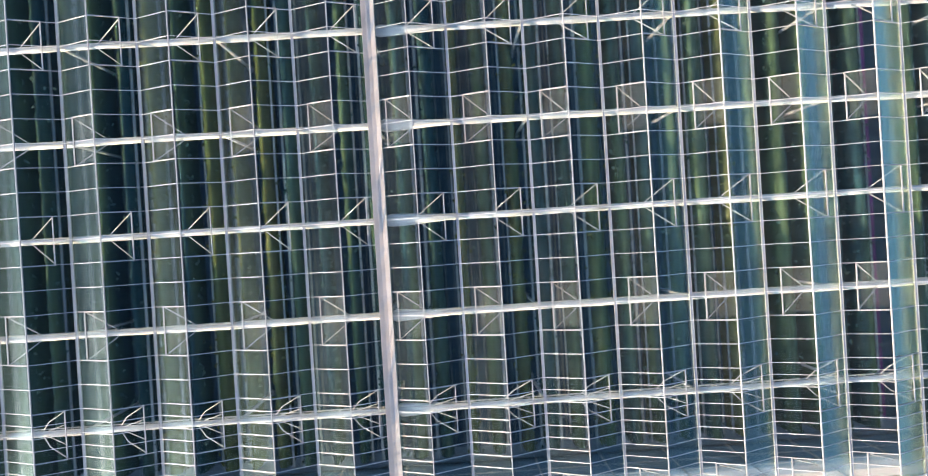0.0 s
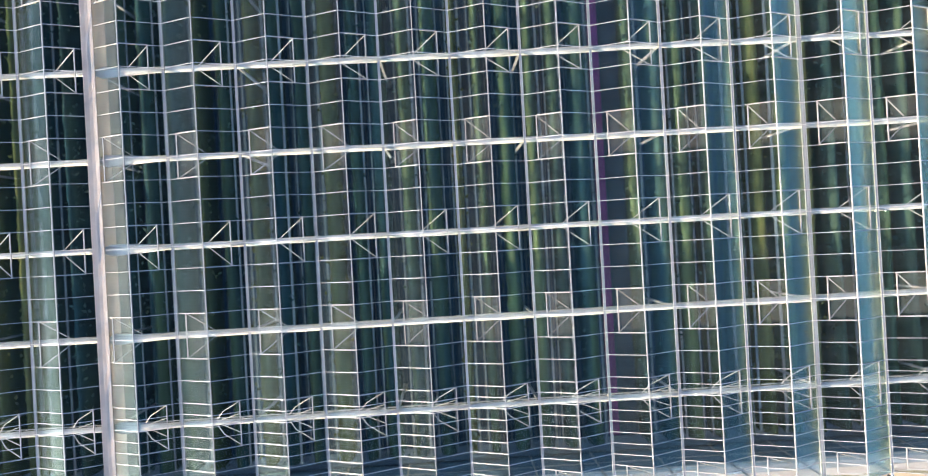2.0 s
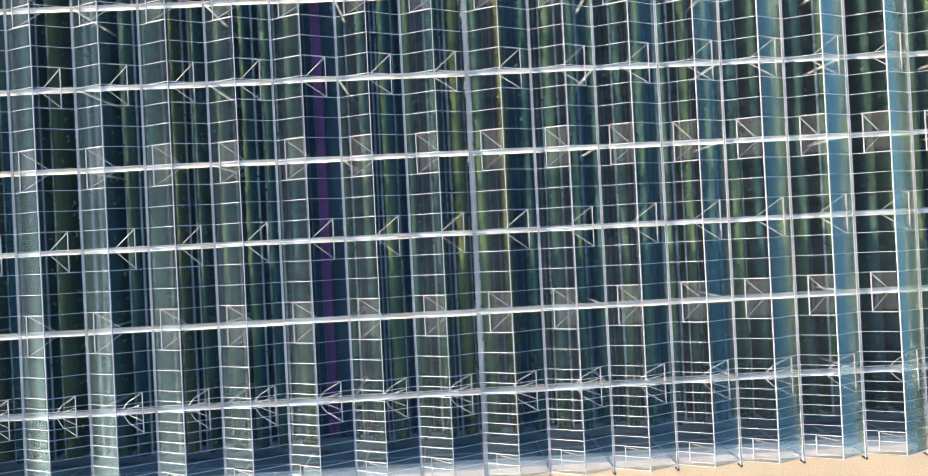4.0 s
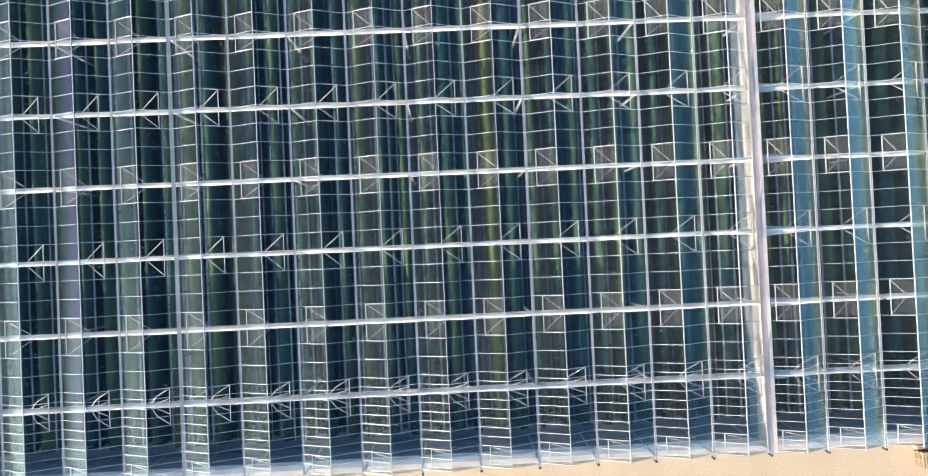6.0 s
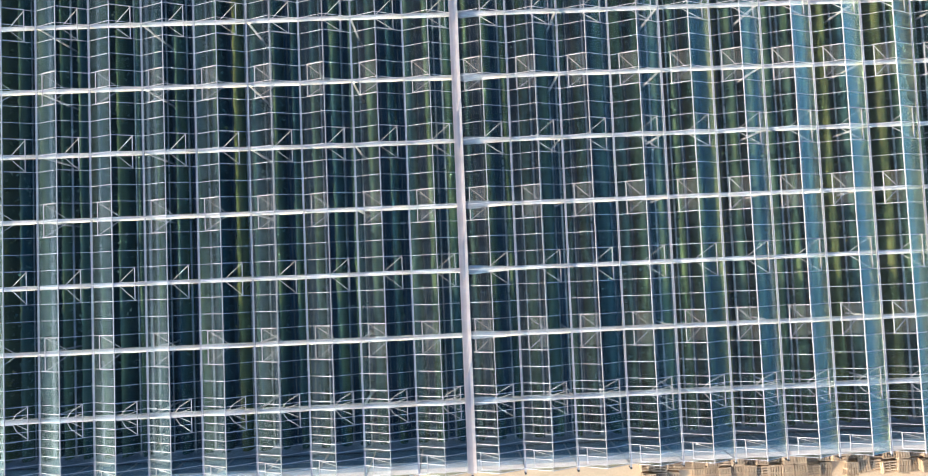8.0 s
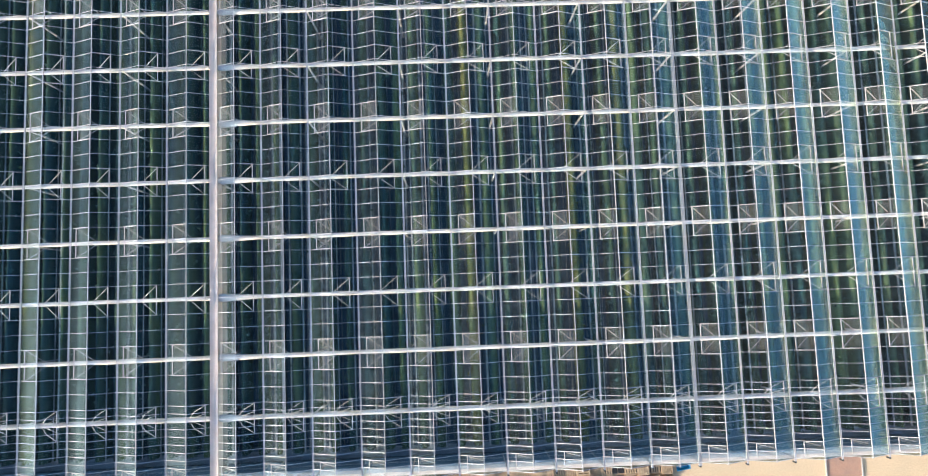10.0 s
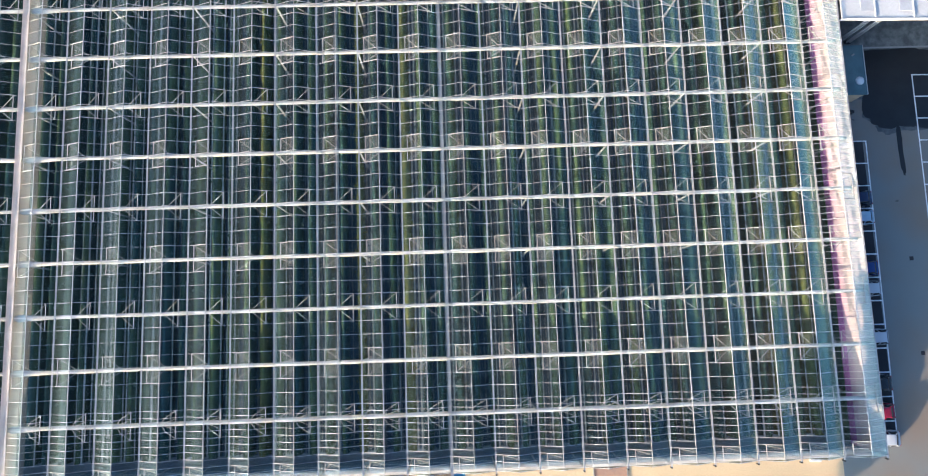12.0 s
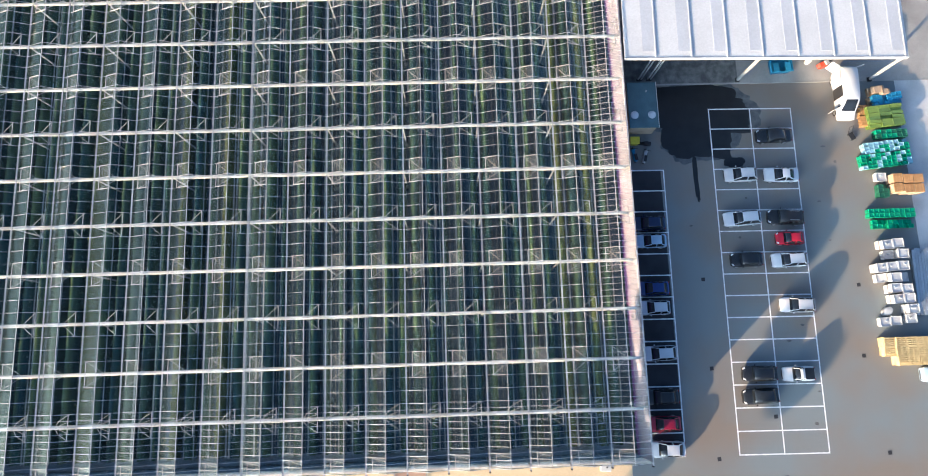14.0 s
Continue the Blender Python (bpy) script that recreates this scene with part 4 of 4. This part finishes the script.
def crate_stack(label, spot, nx, ny, size, mats, high, seed, turn=0, group="crate stacks in the yard", deep=0.18):
    """Columns of nested crates side by side."""
    r = random.Random(seed)
    w, d, h = size
    st = thing("crate_stack", label, "crate stack", (*yard(*spot), 0), turn, group)
    meshes = [crate_mesh(w * 0.96, d * 0.96, h, m, deep) for m in mats]
    for i in range(nx):
        for j in range(ny):
            n = max(1, high - (r.random() < 0.18))
            me = r.choice(meshes)
            for k in range(n):
                ob = piece("crate", me, st, ((i + 0.5) * w + r.uniform(-0.03, 0.03), (j + 0.5) * d + r.uniform(-0.03, 0.03), k * h * 0.92))
                ob.rotation_euler = (0, 0, r.uniform(-0.06, 0.06))
    return st


crate_stack("lime green stacked plastic crates", (188.3, 34.6), 3, 6, (1.42, 0.43, 0.24), [LIME, LIME_DARK], 5, 1, 5, deep=0.06)
crate_stack("dark green stacked plastic crates", (189.0, 33.4), 6, 2, (0.62, 0.5, 0.3), [DARK_GREEN, GREEN], 3, 2, 2)
crate_stack("blue stacked plastic crates", (189.3, 37.2), 6, 3, (0.6, 0.45, 0.3), [BLUE], 3, 3, 8, deep=0.08)
crate_stack("pale blue and white stacked crates", (187.4, 31.6), 9, 3, (0.6, 0.42, 0.3), [PALE_BLUE, PALE_BLUE, GREEN], 3, 4, 6)
crate_stack("bright green and pale blue stacked crates", (186.9, 29.8), 10, 4, (0.6, 0.42, 0.3), [GREEN, GREEN, PALE_BLUE], 3, 5, 6)
crate_stack("green stacked crates with dark hollows", (186.8, 24.3), 9, 2, (0.6, 0.5, 0.3), [GREEN], 3, 6)
crate_stack("green stacked crates with dark hollows", (187.2, 23.1), 8, 2, (0.6, 0.5, 0.3), [GREEN], 2, 7)
crate_stack("dark green low crates under sheeting", (188.3, 26.6), 2, 3, (0.62, 0.5, 0.3), [DARK_GREEN], 3, 8)


def bin_mesh(w, d, h, mat):
    """A large moulded bin: tapered walls, rim, feet and a sunken lid."""
    bm = bmesh.new()
    ring = lambda k, z: [(sx * w / 2 * k, sy * d / 2 * k, z) for sx, sy in ((-1, -1), (1, -1), (1, 1), (-1, 1))]
    loft(bm, [ring(0.9, 0.12), ring(0.96, h - 0.1), ring(1.0, h - 0.1), ring(1.0, h), ring(0.92, h), ring(0.9, h - 0.07)])
    for sx in (-1, 1):
        box(bm, sx * w * 0.36 - 0.08, -d * 0.42, 0, sx * w * 0.36 + 0.08, d * 0.42, 0.13)
    return mesh_of("bin", bm, mat)


bin_me = bin_mesh(1.2, 1.0, 0.75, WHITE_PLASTIC)
rb = random.Random(9)
for x, y, n, m, turn in ((188.9, 28.9, 1, 1, 0), (188.0, 21.2, 2, 2, 4), (188.4, 20.1, 2, 2, 2), (187.0, 18.7, 3, 2, 3), (187.2, 17.6, 3, 2, 1), (188.3, 16.4, 2, 2, 0), (188.4, 15.3, 2, 2, 2), (189.9, 14.2, 1, 2, 0), (190.0, 13.2, 1, 1, 3), (187.0, 12.9, 2, 2, 2)):
    st = thing("bin_stack", "white plastic bulk bins in a low stack", "bin stack", (*yard(x, y), 0), turn, "white bin stacks in the yard")
    for i in range(n):
        for k in range(max(1, m + rb.choice((0, 0, -1)))):
            b = piece("bin", bin_me, st, (i * 1.24, rb.uniform(-0.05, 0.05), k * 0.76))
            b.rotation_euler = (0, 0, rb.uniform(-0.05, 0.05))
            if rb.random() < 0.6:
                part("hatch", tube(bmesh.new(), (rb.uniform(-0.3, 0.3), 0.1, 0.68), (rb.uniform(-0.3, 0.3), 0.1, 0.71), 0.12), GREY_METAL, b)
lid = thing("loose_lid", "white oval lid lying across the bins", "lid", (*yard(187.6, 14.0), 0), 35)
part("shell", loft(bmesh.new(), [[(0.62 * k * math.cos(q * math.pi / 8), 0.42 * k * math.sin(q * math.pi / 8), z) for q in range(16)] for k, z in ((1.0, 0.0), (1.0, 0.5), (0.85, 0.6), (0.4, 0.64))]), WHITE_PLASTIC, lid)

planks = thing("metal_planks", "long grey metal planks in a flat bundle", "planks", (*yard(191.1, 13.5), 0), -2)
for i in range(7):
    for k in range(3):
        part("plank", box(bmesh.new(), i * 0.34, 0.2 * ((i * 7 + k * 3) % 5), 0.1 + k * 0.13, i * 0.34 + 0.3, 7.0 + 0.2 * ((i * 5 + k) % 4), 0.2 + k * 0.13), GREY_METAL, planks)
for y in (1.2, 5.6):
    part("bearer", box(bmesh.new(), -0.1, y, 0, 2.5, y + 0.12, 0.1), WOOD, planks)


def pallet_mesh(mat, l=1.2, w=1.0):
    """A pallet in one piece: slats across three runners, open between them."""
    xs = [-l / 2, -l / 2 + 0.1, -0.05, 0.05, l / 2 - 0.1, l / 2]
    ys = [-w / 2]
    for k in range(5):
        ys += [ys[-1] + 0.12] + ([ys[-1] + 0.12 + (w - 0.6) / 4] if k < 4 else [])
    bm = bmesh.new()
    v = {}
    at = lambda i, j, z: v.setdefault((i, j, z), bm.verts.new((xs[i], ys[j], z)) if (i, j, z) not in v else None)
    full = lambda i, j: 0 <= i < 5 and 0 <= j < 9 and (j % 2 == 0 or i % 2 == 0)
    low = lambda i: 0.0 if i % 2 == 0 else 0.1
    for i in range(5):
        for j in range(9):
            if not full(i, j):
                continue
            z = low(i)
            bm.faces.new([at(i, j, 0.144), at(i + 1, j, 0.144), at(i + 1, j + 1, 0.144), at(i, j + 1, 0.144)])
            bm.faces.new([at(i, j, z), at(i, j + 1, z), at(i + 1, j + 1, z), at(i + 1, j, z)])
            for di, dj, p, q in ((-1, 0, (i, j), (i, j + 1)), (1, 0, (i + 1, j + 1), (i + 1, j)), (0, -1, (i + 1, j), (i, j)), (0, 1, (i, j + 1), (i + 1, j + 1))):
                near = low(i + di) if full(i + di, j + dj) else 0.144
                if near > z:
                    bm.faces.new([at(*p, 0.144 if near == 0.144 else near), at(*p, z), at(*q, z), at(*q, 0.144 if near == 0.144 else near)])
    return mesh_of("pallet", bm, mat)


pallet_me, pallet_yellow, pallet_orange = pallet_mesh(WOOD), pallet_mesh(WOOD_YELLOW), pallet_mesh(WOOD_ORANGE)


def pallets(label, x, y, n, turn, me, seed, group):
    r = random.Random(seed)
    st = thing("pallet_stack", label, "pallet stack", (x, y, 0), turn, group)
    for k in range(n):
        p = piece("pallet", me, st, (r.uniform(-0.04, 0.04), r.uniform(-0.04, 0.04), k * 0.146))
        p.rotation_euler = (0, 0, r.uniform(-0.05, 0.05))


rp = random.Random(21)
for i in range(23):
    for j in range(2):
        if j == 1 and i in (3, 15):
            continue
        x, y = 95.0 + i * 1.09 + rp.uniform(-0.05, 0.05), -2.05 - j * 1.27 + rp.uniform(-0.12, 0.10) - (0.2 if i < 5 else 0.0)
        pallets("weathered wooden pallets stacked on sand by the wall", x, y, rp.randint(2, 6), rp.choice((90, 90, 90, 0)) + rp.uniform(-5, 5), pallet_me, i * 3 + j, "wooden pallets by the wall")
for i in range(5):
    for j in range(3):
        if j or i:
            pallets("fresh yellow wooden pallets stacked high", 188.8 + i * 1.23, 8.65 + j * 1.02, 8 - (i == 0), rp.uniform(-1.5, 1.5), pallet_yellow, 70 + i * 3 + j, "yellow pallet stacks")
for i, (x, y) in enumerate(((188.1, 36.9), (188.05, 35.6))):
    pallets("orange wooden pallets beside lime crates", *yard(x, y), 4, 90, pallet_orange, 90 + i, "orange pallets")
for i, (x, y) in enumerate(((189.6, 39.1), (189.5, 37.9), (190.4, 39.4))):
    pallets("brown wooden pallets under boxes", *yard(x, y), 3, 5, pallet_me, 95 + i, "brown pallets")

for i, (x, y, h) in enumerate(((190.3, 28.6, 1.5), (191.5, 28.5, 1.5), (192.7, 28.5, 1.5), (190.3, 27.5, 1.45), (191.5, 27.4, 1.45), (192.7, 27.4, 1.45))):
    b = thing("wooden_box", "orange-brown slatted wooden box beside white bins", "box", (*yard(x, y), 0), 2, "wooden boxes in the yard")
    for k in range(9):
        part("slat", box(bmesh.new(), -0.56 + k * 0.125, -0.5, h - 0.02, -0.56 + k * 0.125 + 0.095, 0.5, h + 0.02), WOOD_ORANGE, b)
    part("side", box(bmesh.new(), -0.56, -0.5, 0.1, 0.56, 0.49, h - 0.022), CARD, b)
    for sx in (-0.45, 0.35):
        part("runner", box(bmesh.new(), sx, -0.5, 0, sx + 0.1, 0.49, 0.1), WOOD, b)
for i, (x, y, s) in enumerate(((189.9, 39.15, 1.0), (190.7, 38.9, 0.8))):
    b = thing("carton", "open brown cardboard carton by blue crates", "carton", (*yard(x, y), 0.44), 8, "cartons in the yard")
    part("body", box(bmesh.new(), -0.5 * s, -0.4 * s, 0, 0.5 * s, 0.4 * s, 0.6), CARD, b)
    for sx in (-1, 1):
        f = part("flap", box(bmesh.new(), -0.2, -0.4 * s, 0, 0.2, 0.4 * s, 0.01), CARD, b)
        f.matrix_basis = pose(sx * 0.66 * s, 0, 0.55, 0, sx * 25, 0)

trolley = thing("hand_trolley", "black steel hand trolley with long handle", "trolley", (*yard(186.5, 33.9), 0), 25)
part("deck", box(bmesh.new(), -0.3, -0.45, 0.18, 0.3, 0.45, 0.24), BLACK, trolley)
for s in (-1, 1):
    part("side_rail", beam(bmesh.new(), (s * 0.28, 0.45, 0.24), (s * 0.28, 1.0, 1.0), 0.05), BLACK, trolley)
    for y in (-0.35, 0.35):
        part("wheel", tube(bmesh.new(), (s * 0.28 - 0.04, y, 0.1), (s * 0.28 + 0.04, y, 0.1), 0.1), BLACK, trolley)
part("handle", beam(bmesh.new(), (-0.28, 1.0, 1.0), (0.28, 1.0, 1.0), 0.05), BLACK, trolley)

skip = thing("blue_container", "blue open-topped waste container on concrete", "container", (180.5, 43.4, 0.06), 4)
bm = bmesh.new()
ring = lambda kx, ky, z: [(sx * kx, sy * ky, z) for sx, sy in ((-1, -1), (1, -1), (1, 1), (-1, 1))]
loft(bm, [ring(1.0, 0.7, 0.1), ring(1.25, 0.85, 1.1), ring(1.32, 0.92, 1.1), ring(1.32, 0.92, 1.18), ring(1.2, 0.8, 1.18), ring(1.1, 0.7, 0.5)])
part("shell", bm, BLUE, skip)
for sx in (-0.8, 0.8):
    part("skid", box(bmesh.new(), sx - 0.08, -0.7, 0, sx + 0.08, 0.7, 0.12), BLACK, skip)
    part("lid", box(bmesh.new(), sx * 0.9 - 0.35, -0.85, 1.185, sx * 0.9 + 0.35, 0.2, 1.22), BLUE, skip, "half-open blue lid")

sweeper = thing("red_machine", "small red and white sweeping machine on concrete", "machine", (185.9, 43.6, 0.06), 20)
part("body", loft(bmesh.new(), [[(x, sy * w, z) for sy, z in ((-1, 0.15), (1, 0.15), (0.8, h), (-0.8, h))] for x, w, h in ((-0.6, 0.25, 0.35), (-0.4, 0.34, 0.6), (0.3, 0.36, 0.75), (0.6, 0.28, 0.5))]), RED, sweeper)
part("tank", box(bmesh.new(), 0.1, -0.25, 0.76, 0.5, 0.25, 1.0), WHITE_PLASTIC, sweeper, "white tank")
part("handle", beam(bmesh.new(), (0.5, 0, 0.9), (1.0, 0, 1.15), 0.06), BLACK, sweeper)
for s in (-1, 1):
    part("wheel", tube(bmesh.new(), (0.3, s * 0.36 - 0.05, 0.15), (0.3, s * 0.36 + 0.05, 0.15), 0.15), BLACK, sweeper)
drum = thing("white_drum", "white plastic drum standing on concrete", "drum", (184.2, 44.1, 0.06))
part("shell", loft(bmesh.new(), [[(r * math.cos(q * math.pi / 8), r * math.sin(q * math.pi / 8), z) for q in range(16)] for r, z in ((0.27, 0), (0.3, 0.1), (0.3, 0.75), (0.27, 0.85), (0.12, 0.87))]), WHITE_PLASTIC, drum)

bin1 = thing("yellow_bin", "yellow plastic bin beside the shed", "bin", (162.45, 34.55, 0))
part("shell", loft(bmesh.new(), [[(sx * k, sy * k * 0.8, z) for sx, sy in ((-1, -1), (1, -1), (1, 1), (-1, 1))] for k, z in ((0.4, 0), (0.5, 0.9))]), YELLOW, bin1)
part("lid", box(bmesh.new(), -0.54, -0.44, 0.905, 0.54, 0.44, 0.97), YELLOW, bin1)
for (x, y, t, m, lab) in ((162.4, 32.9, 10, BLUE, "dark blue motor scooter in deep shade"), (163.6, 32.7, -15, WHITE_PLASTIC, "grey and white motor scooter in deep shade"), (163.6, 34.3, 80, BLACK, "black motor scooter beside the shed")):
    sc = thing("motor_scooter", lab, "scooter", (x, y, 0), t, "scooters by the shed")
    part("body", loft(bmesh.new(), [[(sx * w, yy, z) for sx, z in ((-1, 0.3), (1, 0.3), (0.8, h), (-0.8, h))] for yy, w, h in ((-0.75, 0.12, 0.6), (-0.5, 0.22, 0.8), (0.0, 0.2, 0.78), (0.2, 0.18, 0.45), (0.55, 0.2, 0.5), (0.7, 0.2, 0.95))]), m, sc)
    part("seat", box(bmesh.new(), -0.16, -0.7, 0.81, 0.16, 0.05, 0.9), BLACK, sc)
    part("handlebar", beam(bmesh.new(), (-0.36, 0.62, 1.02), (0.36, 0.62, 1.02), 0.05), BLACK, sc)
    for yy in (-0.6, 0.8):
        part("wheel", tube(bmesh.new(), (-0.06, yy, 0.24), (0.06, yy, 0.24), 0.24, n=16), BLACK, sc)

# ---------------- by the south wall ----------------
slab = thing("concrete_slab", "brown concrete slab between pale kerbs on sand", "slab", (134.1, -4.0, 0), kind="structure")
part("deck", box(bmesh.new(), 0.12, 0.0, 0.0, 3.38, 3.3, 0.03), RUST, slab)
for x in (0.0, 3.4):
    part("edge", box(bmesh.new(), x, 0.0, 0.0, x + 0.1, 3.3, 0.12), CONCRETE, slab)
for i in range(9):
    c = thing("slatted_crate", "black slatted crate standing on sand", "crate", (113.3 + i * 0.64, -2.05, 0), 0, "black crates by the wall")
    for k in range(5):
        part("slat", box(bmesh.new(), k * 0.12, -0.4, 0.5, k * 0.12 + 0.07, 0.4, 0.53), BLACK, c)
    part("body", box(bmesh.new(), 0.0, -0.39, 0.0, 0.56, 0.39, 0.44), BLACK, c)
    for y in (-0.38, 0.3):
        part("rail", box(bmesh.new(), 0.0, y, 0.44, 0.56, y + 0.08, 0.498), BLACK, c)
tub = thing("blue_tub", "blue plastic tub by black crates", "tub", (120.6, -2.0, 0), 8)
part("shell", loft(bmesh.new(), [[(sx * k, sy * k * 0.6, z) for sx, sy in ((-1, -1), (1, -1), (1, 1), (-1, 1))] for k, z in ((0.5, 0), (0.62, 0.5), (0.66, 0.5), (0.66, 0.55), (0.56, 0.55), (0.5, 0.25))]), BLUE, tub)
drumw = thing("white_box", "low white plastic box with black cap on sand", "box", (156.7, -1.55, 0), -4)
part("shell", loft(bmesh.new(), [[(sx * a, sy * b, z) for sx, sy in ((-1, -0.8), (-0.85, -1), (0.85, -1), (1, -0.8), (1, 0.8), (0.85, 1), (-0.85, 1), (-1, 0.8))] for a, b, z in ((0.58, 0.40, 0), (0.60, 0.42, 0.26), (0.56, 0.38, 0.33), (0.5, 0.32, 0.34))]), WHITE_PLASTIC, drumw)
part("cap", tube(bmesh.new(), (0.12, 0.02, 0.33), (0.12, 0.02, 0.40), 0.09), BLACK, drumw)

# ---------------- trees south of the yard, whose shadows fall across it ----------------
ray = Vector((-SUN_FROM.x, -SUN_FROM.y, 0)).normalized()


def tree(tip, seed):
    """A round-crowned tree on the line south of the yard; the shadow of its top falls on tip."""
    r = random.Random(seed)
    run = (tip[1] + 14.0) / ray.y
    x, y, h = tip[0] - ray.x * run, -14.0, run * math.tan(SUN_EL)
    tr = thing("tree", "round-crowned green tree on bare trunk", "tree", (x, y, 0), 0, "trees south of the yard")
    bm = tube(bmesh.new(), (0, 0, -0.1), (0.1, 0, h - 2.2), 0.025, 0.02, 8)
    for k in range(5):
        a = k * 1.26
        tube(bm, (0.08, 0, h - 2.9), (math.cos(a) * 0.9, math.sin(a) * 0.9, h - 1.2), 0.012, 0.008, 6)
    part("trunk", bm, BARK, tr)
    vs, fs = [], []
    for _ in range(2600):
        d = Vector((r.gauss(0, 1), r.gauss(0, 1), r.gauss(0, 1))).normalized()
        c = Vector((0, 0, h - 1.4)) + Vector((d.x * 1.75, d.y * 1.75, d.z * 1.4)) * (r.random() ** 0.45) * r.uniform(0.85, 1.0)
        u = Vector((r.uniform(-1, 1), r.uniform(-1, 1), r.uniform(-1, 1))).normalized() * 0.2
        v = u.cross(Vector((r.uniform(-1, 1), r.uniform(-1, 1), r.uniform(-1, 1)))).normalized() * 0.13
        n0 = len(vs)
        vs += [c - u, c + v, c + u, c - v]
        fs.append((n0, n0 + 1, n0 + 2, n0 + 3))
    cr = new("crown", quads("crown", vs, fs, TREE_LEAF))
    cr.parent = tr


for k, tip in enumerate(((168.9, 5.5), (184.6, 12.4), (185.6, 20.2), (185.3, 25.2), (185.3, 30.1), (186.8, 35.2), (186.9, 39.8))):
    tree(tip, 40 + k)
